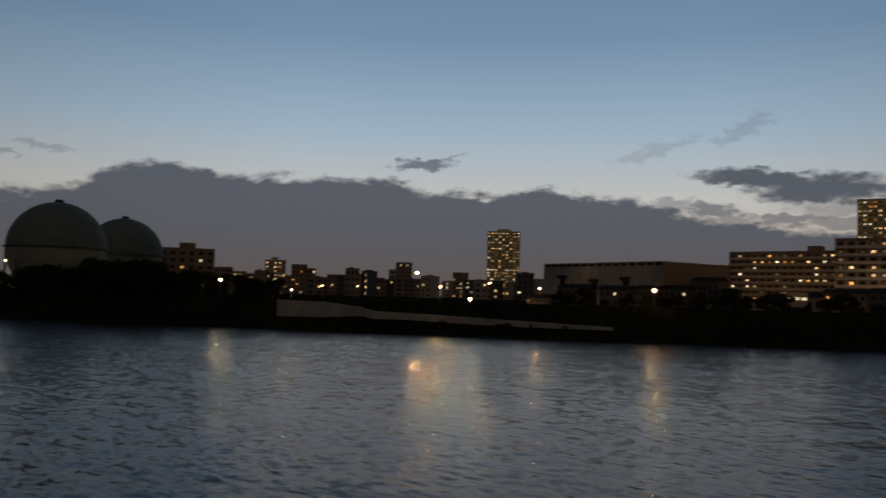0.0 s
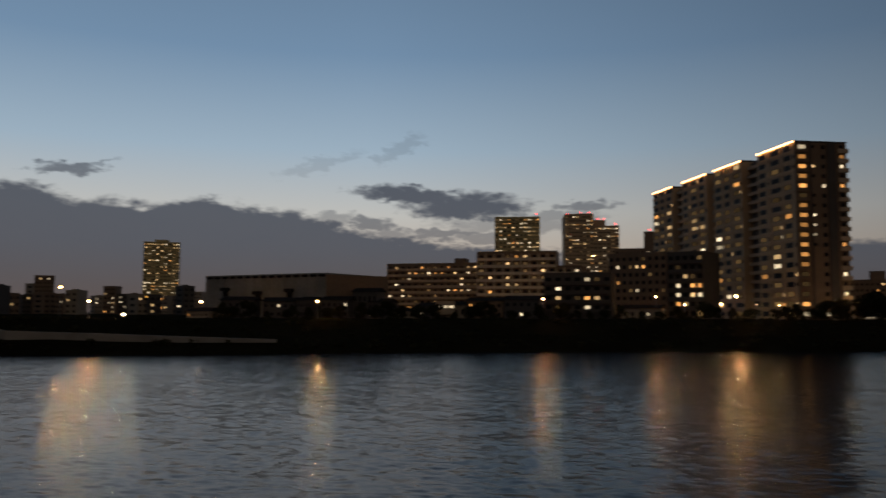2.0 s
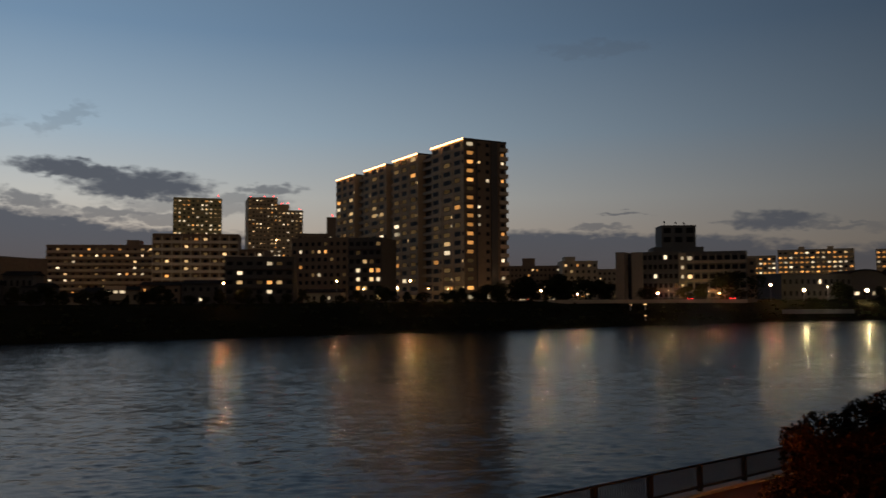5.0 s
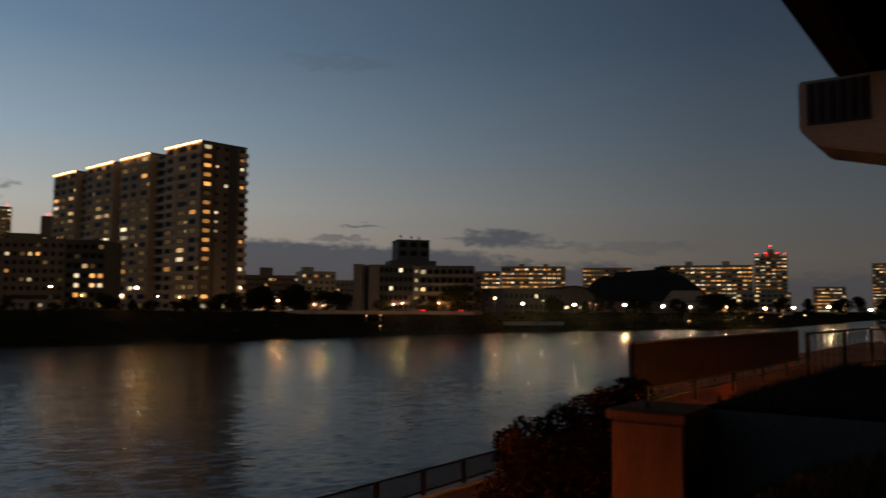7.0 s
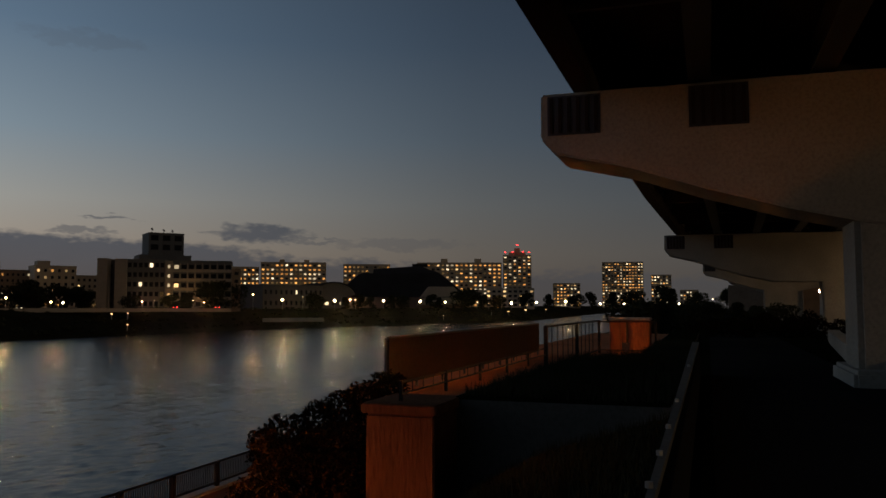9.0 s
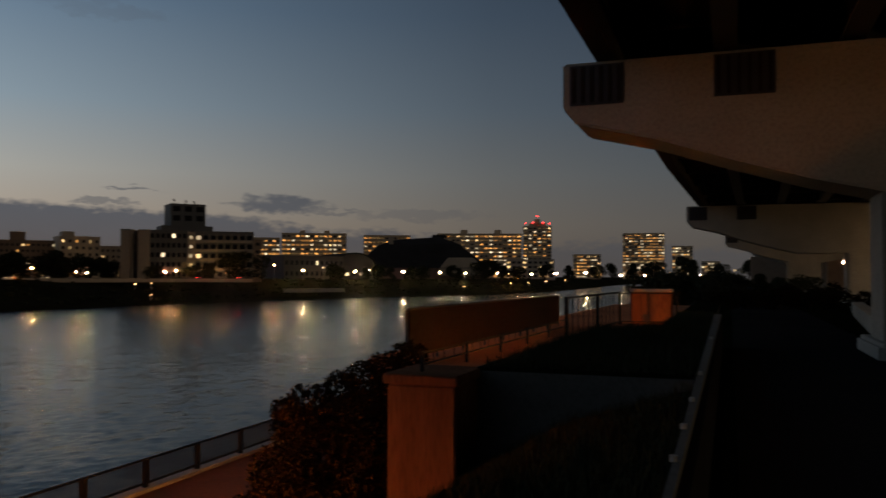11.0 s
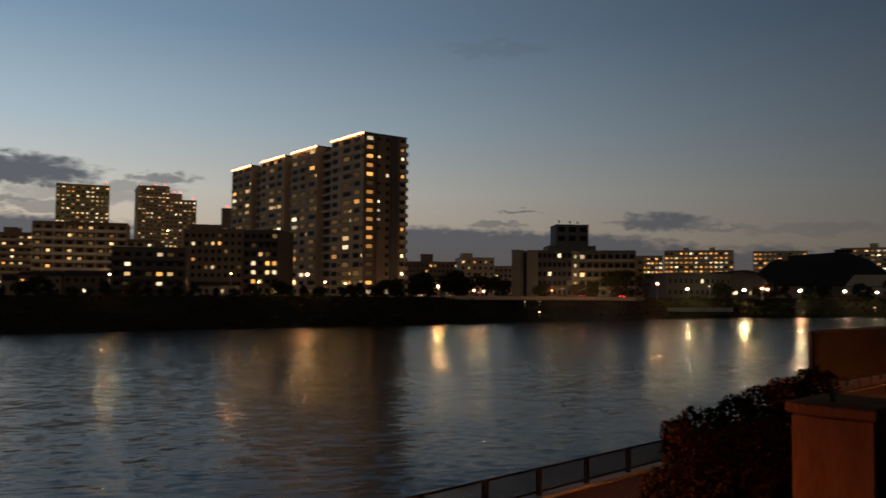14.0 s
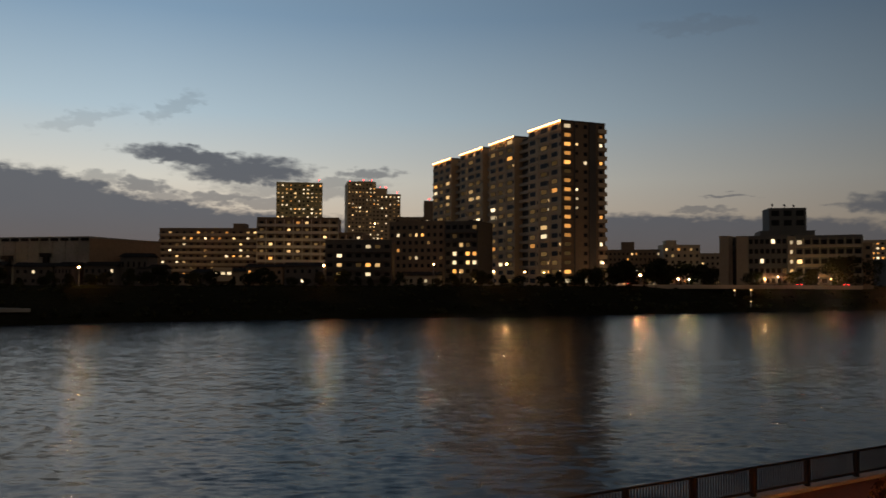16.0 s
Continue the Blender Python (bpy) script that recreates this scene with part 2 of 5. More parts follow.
M = {
    "concrete": material("concrete", (0.33, 0.31, 0.28), 0.85, vary=0.35, scale=0.5, grain=20),
    # concrete darkened to hold the dim light beside the viaduct deck
    "dark_concrete": material("shade_dark_concrete", (0.10, 0.098, 0.09), 0.9, vary=0.4, scale=0.6, grain=20, bump=0.3),
    "beam": material("beam_concrete", (0.30, 0.275, 0.24), 0.9, vary=0.4, scale=0.5, grain=25, bump=0.3),
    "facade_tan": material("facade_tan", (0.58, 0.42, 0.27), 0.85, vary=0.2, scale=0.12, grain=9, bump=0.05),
    "facade_grey": material("facade_grey", (0.36, 0.30, 0.23), 0.85, vary=0.2, scale=0.12, grain=9, bump=0.05),
    "facade_pale": material("facade_pale", (0.46, 0.37, 0.27), 0.85, vary=0.2, scale=0.12, grain=9, bump=0.05),
    "facade_ash": material("facade_ash", (0.34, 0.325, 0.30), 0.85, vary=0.45, scale=0.2, grain=9, bump=0.05),
    "frame_pale": material("frame_pale", (0.60, 0.52, 0.43), 0.85, vary=0.2, scale=0.3, bump=0.05),
    "facade_slate": material("facade_slate", (0.15, 0.145, 0.135), 0.85, vary=0.3, scale=0.15, grain=9, bump=0.05),
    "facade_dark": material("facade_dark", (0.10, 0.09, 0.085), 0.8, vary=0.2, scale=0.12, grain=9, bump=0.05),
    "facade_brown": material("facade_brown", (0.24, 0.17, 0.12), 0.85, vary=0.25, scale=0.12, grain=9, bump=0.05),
    "facade_gold": material("facade_gold", (0.62, 0.50, 0.26), 0.85, vary=0.2, scale=0.12, grain=9, bump=0.05),
    "slab": material("balcony_slab", (0.48, 0.38, 0.28), 0.85, vary=0.2, scale=0.3, bump=0.05),
    "roof": material("dark_roof", (0.032, 0.030, 0.030), 0.98, vary=0.3, scale=0.3, gloss=0.0),
    "tank": material("tank_shell", (0.115, 0.14, 0.125), 0.75, vary=0.25, scale=0.08, grain=6, bump=0.0),
    "tank_low": material("tank_shell_pale", (0.22, 0.24, 0.195), 0.75, vary=0.25, scale=0.08, grain=6, bump=0.0),
    "steel": material("dark_steel", (0.045, 0.045, 0.05), 0.55, metal=0.6, vary=0.3, scale=2),
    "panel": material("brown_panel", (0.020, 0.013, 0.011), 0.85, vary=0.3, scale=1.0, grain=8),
    "pole": material("galvanised_pole", (0.28, 0.28, 0.27), 0.5, metal=0.7, vary=0.2, scale=1.0),
    "leaf": material("dark_leaf", (0.040, 0.042, 0.024), 0.8, vary=0.5, scale=0.4, grain=3, bump=0, per_object=0.4, gloss=0.0),
    "bush_leaf": material("bush_leaf", (0.018, 0.012, 0.006), 0.7, vary=0.5, scale=1.5, grain=4, bump=0, gloss=0.0),
    "bark": material("bark", (0.06, 0.045, 0.035), 0.9, vary=0.4, scale=2),
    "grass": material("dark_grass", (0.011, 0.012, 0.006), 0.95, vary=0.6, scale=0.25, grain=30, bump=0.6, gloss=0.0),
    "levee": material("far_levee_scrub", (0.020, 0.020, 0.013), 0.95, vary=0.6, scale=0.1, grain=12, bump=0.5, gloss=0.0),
    # both pavings carry the sodium lamps' orange in their base colour
    "paving": material("terrace_paving_orange_lit", (0.17, 0.062, 0.03), 0.85, vary=0.35, scale=0.6, grain=14, bump=0.3),
    "orange_lit_paving": material("walkway_paving_orange_lit", (0.42, 0.17, 0.085), 0.85, vary=0.35, scale=0.8, grain=12, bump=0.3, gloss=0.0),
    "asphalt": material("asphalt", (0.022, 0.022, 0.022), 0.9, vary=0.3, scale=0.8, grain=40, bump=0.3, gloss=0.0),
    "glass": material("dark_window", (0.010, 0.010, 0.011), 0.66, vary=0.1, bump=0),
    "lit_warm": glowing("window_warm", (1.0, 0.64, 0.29), 0.85, False, 1.3),
    # dim rooms; on far towers also added glow for corridor-lit facades
    "lit_dim": glowing("window_dim_glow", (1.0, 0.60, 0.24), 0.1, False, 1.3),
    "lit_orange": glowing("window_orange", (1.0, 0.44, 0.12), 0.85, False, 1.2),
    "lit_white": glowing("window_white", (1.0, 0.80, 0.52), 1.0, False, 1.3),
    "crown": glowing("roof_light_strip", (1.0, 0.48, 0.18), 8.5),
    "lamp_warm": glowing("lamp_warm", (1.0, 0.50, 0.20), 2900.0),
    "lamp_white": glowing("lamp_white", (1.0, 0.75, 0.44), 1250.0),
    "lamp_sodium": glowing("lamp_sodium", (1.0, 0.25, 0.03), 1700.0),
    "road_lamp": glowing("road_lamp", (1.0, 0.64, 0.32), 260.0),
    "walkway_fill": glowing("walkway_fill", (1.0, 0.24, 0.03), 1500.0),
    "wall_end_fill": glowing("wall_end_fill", (1.0, 0.26, 0.04), 420.0),
    "fill_low": glowing("fill_low", (1.0, 0.58, 0.22), 420.0),
    # drip stains, on a base reddened to hold the sodium lamp's orange
    "stained_lit": material("stained_orange_lit_concrete", (0.17, 0.085, 0.05), 0.9, vary=0.6, scale=1.0, grain=9, bump=0.4, gloss=0.0, drip=True),
    "fill_yard": glowing("fill_yard", (1.0, 0.60, 0.28), 1500.0),
    "lamp_sodium_dim": glowing("lamp_sodium_dim", (1.0, 0.30, 0.045), 700.0),
    "fence_paint": material("fence_paint", (0.014, 0.014, 0.015), 0.7, vary=0.3, scale=2),
    # lens bloom round the far lamps, put into glowing balls
    "halo_warm": glowing("halo_glow_amber", (1.0, 0.46, 0.09), 1.1, False),
    "halo_white": glowing("halo_glow_pale", (1.0, 0.66, 0.30), 1.2, False),
    "lamp_small": glowing("lamp_small", (1.0, 0.50, 0.20), 14.0),
    "lamp_red": glowing("lamp_red", (1.0, 0.03, 0.03), 6.0, False),
}


# ---- building blocks ----
def part(name, bm, mat, parent, label=""):
    me = bpy.data.meshes.new(name)
    bm.to_mesh(me)
    bm.free()
    for m_ in mat if isinstance(mat, (list, tuple)) else [mat]:
        me.materials.append(m_)
    ob = new(name, me)
    ob.parent = parent
    if label:
        ob["label"] = label
    return ob


def thing(name, label, category, at=(0, 0, 0), turn=0.0, group="", kind=""):
    ob = new(name)
    ob.matrix_world = pose(*at, 0, 0, turn)
    return tagged(ob, label, category, group, kind)


def box(bm, x0, y0, z0, x1, y1, z1, bevel=0.0, mi=0):
    made = bmesh.ops.create_cube(bm, size=1)
    for v in made["verts"]:
        v.co = Vector(((x0 + x1) / 2 + v.co.x * (x1 - x0), (y0 + y1) / 2 + v.co.y * (y1 - y0), (z0 + z1) / 2 + v.co.z * (z1 - z0)))
    faces = {f for v in made["verts"] for f in v.link_faces}
    for f in faces:
        f.material_index = mi
    if bevel:
        bmesh.ops.bevel(bm, geom=list({e for f in faces for e in f.edges}), offset=bevel, segments=2, affect="EDGES")
    return bm


def cyl(bm, a, b, r0, r1=None, seg=8):
    a, b = Vector(a), Vector(b)
    m_ = Matrix.Translation((a + b) / 2) @ (b - a).to_track_quat("Z", "Y").to_matrix().to_4x4()
    bmesh.ops.create_cone(bm, cap_ends=True, segments=seg, radius1=r0, radius2=r0 if r1 is None else r1, depth=(b - a).length, matrix=m_)
    return bm


def ball(bm, c, r, sub=2, sz=1.0):
    bmesh.ops.create_icosphere(bm, subdivisions=sub, radius=r, matrix=Matrix.Translation(c) @ Matrix.Diagonal((1, 1, sz, 1)))
    return bm


def prism(bm, outline, z0, z1, mi=0):
    """An upright block over an outline in the plan; z0 may be one height for each corner."""
    n = len(outline)
    zb = z0 if isinstance(z0, (list, tuple)) else [z0] * n
    zt = z1 if isinstance(z1, (list, tuple)) else [z1] * n
    lo = [bm.verts.new((x, y, z)) for (x, y), z in zip(outline, zb)]
    hi = [bm.verts.new((x, y, z)) for (x, y), z in zip(outline, zt)]
    fs = [bm.faces.new(lo[::-1]), bm.faces.new(hi)]
    fs += [bm.faces.new((lo[i], lo[(i + 1) % n], hi[(i + 1) % n], hi[i])) for i in range(n)]
    for f in fs:
        f.material_index = mi
    bmesh.ops.recalc_face_normals(bm, faces=fs)
    return bm


def place(bearing, d):
    """The plan's point at that bearing (degrees to the right of +y) and distance from the first camera."""
    return Vector((d * math.sin(radians(bearing)), d * math.cos(radians(bearing))))


GROUND = -1.5
WINDOW = {}


def window_mesh(kind):
    """One window, 1 x 1, facing -y: a frame and a sill round a sunk pane."""
    if kind not in WINDOW:
        bm = bmesh.new()
        t = 0.07
        for x0, z0, x1, z1 in ((0, 0, t, 1), (1 - t, 0, 1, 1), (t, 0, 1 - t, t), (t, 1 - t, 1 - t, 1)):
            box(bm, x0, -0.10, z0, x1, 0.02, z1)
        box(bm, t, -0.045, t, 1 - t, 0.0, 1 - t, mi=1)
        me = bpy.data.meshes.new("window")
        bm.to_mesh(me)
        bm.free()
        me.materials.append(M["steel"] if kind == "glass" else M["facade_brown"])
        me.materials.append(M[kind])
        WINDOW[kind] = me
    return WINDOW[kind]


def window(parent, x, y, z, wide, high, kind, turn=0.0):
    ob = new("window", window_mesh(kind))
    ob.parent = parent
    ob.matrix_basis = pose(x, y, z, 0, 0, turn) @ Matrix.Diagonal((wide, 1, high, 1))
    return ob


def pick(rng, lit, orange=0.14, white=0.35, dim=0.0):
    r = rng.random()
    if r > lit:
        return "lit_dim" if r < lit + dim else "glass"
    r = rng.random()
    return "lit_orange" if r < orange else "lit_white" if r < orange + white else "lit_warm"


def block(name, label, a, b, depth, top, floors, bays, wall="facade_grey", lit=0.3, side_bays=0, balcony=0.0, seed=1, fins=False, roof=(), orange=0.14, white=0.35, base=GROUND, fill=(0.42, 0.42), category="apartment building", skip=0, parapet=0.9, group="", dim=0.0, slab="slab", rooms=()):
    """A building whose front runs from a to b in the plan, seen left to right, with its depth behind it. roof: blocks on the roof as (start, end, height) along the front; rooms: (along, height, kind) of rooms known to be lit."""
    rng = random.Random(seed)
    a, b = Vector(a), Vector(b)
    length = (b - a).length
    th = thing(name, label, category, (a.x, a.y, 0), math.degrees(math.atan2(b.y - a.y, b.x - a.x)), group)
    part("wall", box(bmesh.new(), 0, 0, base - 1, length, depth, top), M[wall], th)
    bm = bmesh.new()
    for x0, y0, x1, y1 in ((0, 0, length, 0.3), (0, depth - 0.3, length, depth), (0, 0.3, 0.3, depth - 0.3), (length - 0.3, 0.3, length, depth - 0.3)):
        box(bm, x0 - 0.06, y0 - 0.06, top, x1 + 0.06, y1 + 0.06, top + parapet)
    part("parapet", bm, M[wall], th)
    for x0, x1, h in roof:
        part("roof_house", box(bmesh.new(), x0 * length, depth * 0.25, top, x1 * length, depth * 0.75, top + h, 0.1), M[wall], th)
    fh = (top - base) / floors
    bw = length / bays
    for f in range(skip, floors):
        z = base + f * fh
        if balcony and f:
            part("balcony", box(box(bmesh.new(), 0.2, -balcony, z - 0.12, length - 0.2, 0.0, z + 0.06), 0.2, -balcony, z + 0.06, length - 0.2, -balcony + 0.12, z + 1.05), M[slab], th)
        if fins and f:
            for i in range(bays + 1):
                part("fin", box(bmesh.new(), max(0.0, i * bw - 0.12), -balcony - 0.05, z - 0.12, min(length, i * bw + 0.12), -0.002, z + fh - 0.14), M[slab], th)
        for i in range(bays):
            kind = pick(rng, lit, orange, white, dim)
            for x_, z_, k_ in rooms:
                if i * bw <= x_ < (i + 1) * bw and z <= z_ < z + fh:
                    kind = k_
            window(th, (i + 0.5 - fill[0] / 2) * bw, -0.005, z + fh * 0.30, bw * fill[0], fh * fill[1], kind)
        for i in range(side_bays):
            dw = depth / side_bays
            window(th, -0.005, (i + 0.5 + fill[0] / 2) * dw, z + fh * 0.30, dw * fill[0], fh * fill[1], pick(rng, lit * 0.5, orange, white), -90)
    return th


# ---- the river and its banks ----
WATER = -9.0
FAR_BANK = [(-1500, 700), (-420, 330), (-190, 238), (-115, 212), (-74, 201), (-39, 196), (0, 185), (39, 175), (62, 174), (111, 159), (168, 141), (236, 127), (318, 99), (431, 34), (640, 0), (1000, -50), (2200, -260)]


def spline(points, step):
    """Points every so many metres along a smooth line through the given ones."""
    out = []
    for i in range(len(points) - 1):
        p = [Vector(points[max(0, min(len(points) - 1, j))]) for j in (i - 1, i, i + 1, i + 2)]
        n = max(2, int((p[2] - p[1]).length / step))
        for k in range(n):
            t = k / n
            out.append(0.5 * (2 * p[1] + (p[2] - p[0]) * t + (2 * p[0] - 5 * p[1] + 4 * p[2] - p[3]) * t * t + (3 * p[1] - p[0] - 3 * p[2] + p[3]) * t ** 3))
    return out + [Vector(points[-1])]


def loft(name, line, profile, mat, label, away=None, jitter=0.0, seed=3):
    """A sheet along a line in the plan; profile: (metres to the left of the line, height) pairs."""
    rng = random.Random(seed)
    bm = bmesh.new()
    rows = []
    for i, p in enumerate(line):
        d = (line[min(i + 1, len(line) - 1)] - line[max(i - 1, 0)]).normalized()
        nrm = Vector((-d.y, d.x))
        row = []
        for off, z in profile:
            q = p + nrm * off
            if away and off > 300:
                q = p + Vector(away) * off
            row.append(bm.verts.new((q.x, q.y, z + (rng.uniform(-jitter, jitter) if 0 < off < 300 else 0))))
        rows.append(row)
    for r0, r1 in zip(rows, rows[1:]):
        for k in range(len(profile) - 1):
            bm.faces.new((r0[k], r1[k], r1[k + 1], r0[k + 1]))
    bmesh.ops.recalc_face_normals(bm, faces=bm.faces)
    if sum(f.normal.z for f in bm.faces) < 0:
        bmesh.ops.reverse_faces(bm, faces=bm.faces)
    ob = part(name, bm, mat, None)
    return tagged(ob, label, "ground", kind="structure")


far_line = spline(FAR_BANK, 7)
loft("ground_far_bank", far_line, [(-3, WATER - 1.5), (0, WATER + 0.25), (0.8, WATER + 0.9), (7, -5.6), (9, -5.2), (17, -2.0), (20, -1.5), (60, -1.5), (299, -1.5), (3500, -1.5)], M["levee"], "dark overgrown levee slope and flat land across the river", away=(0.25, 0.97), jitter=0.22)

# water, with fine waves
wm = bpy.data.materials.new("river_water")
wm.use_nodes = True
g = Net(wm.node_tree)
p = g.n("ShaderNodeTexCoord").outputs["Object"]
mp = g.n("ShaderNodeMapping")
g.put(mp.inputs[0], p)
mp.vector_type = "TEXTURE"
mp.inputs["Rotation"].default_value = (0, 0, radians(-38))
mp.inputs["Scale"].default_value = (1.8, 0.95, 1.0)


def slopes(scale, detail, amount):
    """A field of small slopes, as a vector round zero."""
    node = g.n("ShaderNodeTexNoise")
    g.put(node.inputs["Vector"], mp.outputs[0])
    for key, v in (("Scale", scale), ("Detail", detail), ("Roughness", 0.6), ("Distortion", 0.4)):
        node.inputs[key].default_value = v
    out = g.n("ShaderNodeVectorMath")
    out.operation = "MULTIPLY_ADD"
    g.put(out.inputs[0], node.outputs["Color"])
    out.inputs[1].default_value = (amount * 0.55, amount, 0)
    out.inputs[2].default_value = (-amount * 0.275, -amount / 2, 0)
    return out.outputs[0]


def add(a, b, op="ADD"):
    node = g.n("ShaderNodeVectorMath")
    node.operation = op
    for s_, v in zip(node.inputs, (a, b)):
        g.put(s_, v)
    return node.outputs[0]


tilt = add(slopes(0.35, 2, 0.17), slopes(1.5, 3, 0.5))
gust = g.n("ShaderNodeCombineXYZ")
calm = g.m("MULTIPLY_ADD", g.noise(mp.outputs[0], 0.035, 2, 0.5), 0.9, 0.55)
g.put(gust.inputs[0], calm), g.put(gust.inputs[1], calm)
normal = add(add(add(tilt, gust.outputs[0], "MULTIPLY"), (0, 0, 1)), None, "NORMALIZE")
b = g.n("ShaderNodeBsdfPrincipled")
b.inputs["Base Color"].default_value = (0.010, 0.013, 0.015, 1)
b.inputs["Roughness"].default_value = 0.2
b.inputs["IOR"].default_value = 1.33
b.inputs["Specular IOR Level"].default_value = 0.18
g.put(b.inputs["Normal"], normal)
g.put(g.n("ShaderNodeOutputMaterial").inputs[0], b.outputs[0])
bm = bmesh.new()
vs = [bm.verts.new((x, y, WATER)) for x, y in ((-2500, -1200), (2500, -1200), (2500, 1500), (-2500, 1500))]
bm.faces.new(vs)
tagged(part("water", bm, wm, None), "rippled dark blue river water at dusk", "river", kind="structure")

# our own bank: crest, grass slope, terrace by the water; u runs along the bank, v towards the water
BANK_TURN = -9.3


def along(u, v, z=0.0):
    c, s = math.cos(radians(BANK_TURN)), math.sin(radians(BANK_TURN))
    return Vector((u * c - v * s, u * s + v * c, z))


near_line = [along(u, 0).xy for u in range(-800, 151, 10)] + [along(150 + k * 20, -0.004 * (k * 20) ** 1.5).xy for k in range(1, 60)]
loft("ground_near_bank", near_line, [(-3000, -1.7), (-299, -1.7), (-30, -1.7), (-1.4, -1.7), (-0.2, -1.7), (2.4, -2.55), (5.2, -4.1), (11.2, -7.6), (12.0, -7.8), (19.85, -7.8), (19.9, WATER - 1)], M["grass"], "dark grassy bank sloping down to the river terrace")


# ---- the near bank ----
def on_bank(ob, u=0, v=0, z=0):
    q = along(u, v)
    ob.matrix_world = pose(q.x, q.y, z, 0, 0, BANK_TURN)
    return ob


def bank_box(name, u0, v0, z0, u1, v1, z1, mat, label, category, kind="structure", bevel=0.02):
    return tagged(on_bank(part(name, box(bmesh.new(), u0, v0, z0, u1, v1, z1, bevel), mat, None)), label, category, kind=kind)


def bank_thing(name, label, category, u=0, v=0, z=0, group=""):
    return on_bank(thing(name, label, category, group=group), u, v, z)


bank_box("pavement_terrace", -90, 12.2, -7.95, 150, 19.45, -7.78, M["paving"], "paved riverside terrace lit orange by sodium lamps", "pavement")
bank_box("kerb_terrace", -90, 19.45, -9.6, 150, 19.95, -7.66, M["concrete"], "low concrete kerb along the water edge", "kerb")
bank_box("path_crest", -60, -3.7, -1.75, 150, -0.3, -1.69, M["asphalt"], "dark asphalt path on the bank under the viaduct", "path")

# concrete block with its end pillar, and the ramp on its river side
bm = prism(bmesh.new(), [(14.3, 0.3), (14.3, 4.3), (26, 3.9), (28, 2.0), (60, 2.0), (60, 0.3)], -6.5, -1.72)
tagged(on_bank(part("wall_retaining", bm, M["dark_concrete"], None)), "dark concrete retaining wall across the slope", "wall", kind="structure")
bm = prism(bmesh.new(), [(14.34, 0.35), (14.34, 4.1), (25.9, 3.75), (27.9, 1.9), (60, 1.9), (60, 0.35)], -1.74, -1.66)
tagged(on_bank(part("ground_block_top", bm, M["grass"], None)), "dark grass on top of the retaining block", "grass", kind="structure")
pillar = bank_thing("wall_pillar", "weathered concrete pillar lit orange by a sodium lamp", "pillar")
part("shaft", box(bmesh.new(), 13.05, 4.08, -6.6, 14.6, 5.32, -1.86, 0.03), M["stained_lit"], pillar)
part("coping", box(bmesh.new(), 13.0, 4.03, -1.855, 14.6, 5.40, -1.68, 0.025), M["stained_lit"], pillar)
bm = prism(bmesh.new(), [(14.7, 4.35), (16.2, 6.9), (19.5, 8.6), (62, 8.0), (62, 2.05), (28.1, 2.05), (26.1, 3.95)], -6.8, -2.1)
tagged(on_bank(part("walkway", bm, M["orange_lit_paving"], None)), "paved walkway behind the railing lit orange", "walkway", kind="structure")
end = bank_thing("wall_end", "far concrete wall end lit orange", "wall")
part("shaft", box(bmesh.new(), 37.2, 2.2, -3.5, 38.2, 3.95, -0.68, 0.03), M["stained_lit"], end)
part("coping", box(bmesh.new(), 37.12, 2.15, -0.675, 38.3, 4.0, -0.55, 0.02), M["concrete"], end)

# floodwall coping that runs away below the camera
wall = bank_thing("floodwall", "low concrete floodwall with a pale metal coping", "wall")
# near-black asphalt on the body paints the wall's shaded sides
part("wall_body", prism(bmesh.new(), [(-6, -0.10), (20.8, -0.08), (20.8, 0.10), (-6, -0.02)], -2.6, -0.96), M["asphalt"], wall)
part("coping", prism(bmesh.new(), [(2.5, -0.035), (20.85, -0.06), (20.85, 0.10), (2.5, -0.005)], -0.955, -0.90), M["dark_concrete"], wall, "worn grey coping strip")
for u in (4.3, 5.2, 6.3, 8.0, 12.5):
    part("bolt", cyl(bmesh.new(), (u, 0.0, -0.9), (u, 0.0, -0.87), 0.02, seg=8), M["pole"], wall)

# railing on the block
rail = bank_thing("railing", "dark steel railing with thin upright bars", "railing")
RAIL = [(13.5, 4.85), (25.5, 4.6), (36.2, 4.3)]


def rail_run(th, a, b, z0, z1, posts, gap, thick=0.045, paint="steel"):
    a, b = Vector(a), Vector(b)
    n = (b - a).length
    d = (b - a) / n
    for z in (z1, z0 + 0.14):
        part("rail", cyl(bmesh.new(), (a.x, a.y, z), (b.x, b.y, z), thick * 0.6, seg=6), M[paint], th)
    for k in range(posts):
        q = a + d * n * k / max(1, posts - 1)
        part("post", box(bmesh.new(), q.x - thick, q.y - thick, z0 - 0.05, q.x + thick, q.y + thick, z1 + 0.03), M[paint], th)
    bar = bpy.data.meshes.new("bar")
    h = thick * 0.24
    t = box(bmesh.new(), -h, -h, z0 + 0.14, h, h, z1)
    t.to_mesh(bar)
    t.free()
    bar.materials.append(M[paint])
    for k in range(1, int(n / gap)):
        ob = new("bar", bar)
        ob.parent = th
        q = a + d * gap * k
        ob.matrix_basis = pose(q.x, q.y, 0)


rail_run(rail, RAIL[0], RAIL[1], -1.7, -1.36, 6, 0.55, 0.03, "fence_paint")
rail_run(rail, RAIL[1], RAIL[2], -2.1, -0.68, 3, 0.9, 0.06, "fence_paint")
rail_run(rail, (36.2, 4.3), (36.3, 1.9), -2.1, -0.72, 3, 0.9, 0.045, "fence_paint")

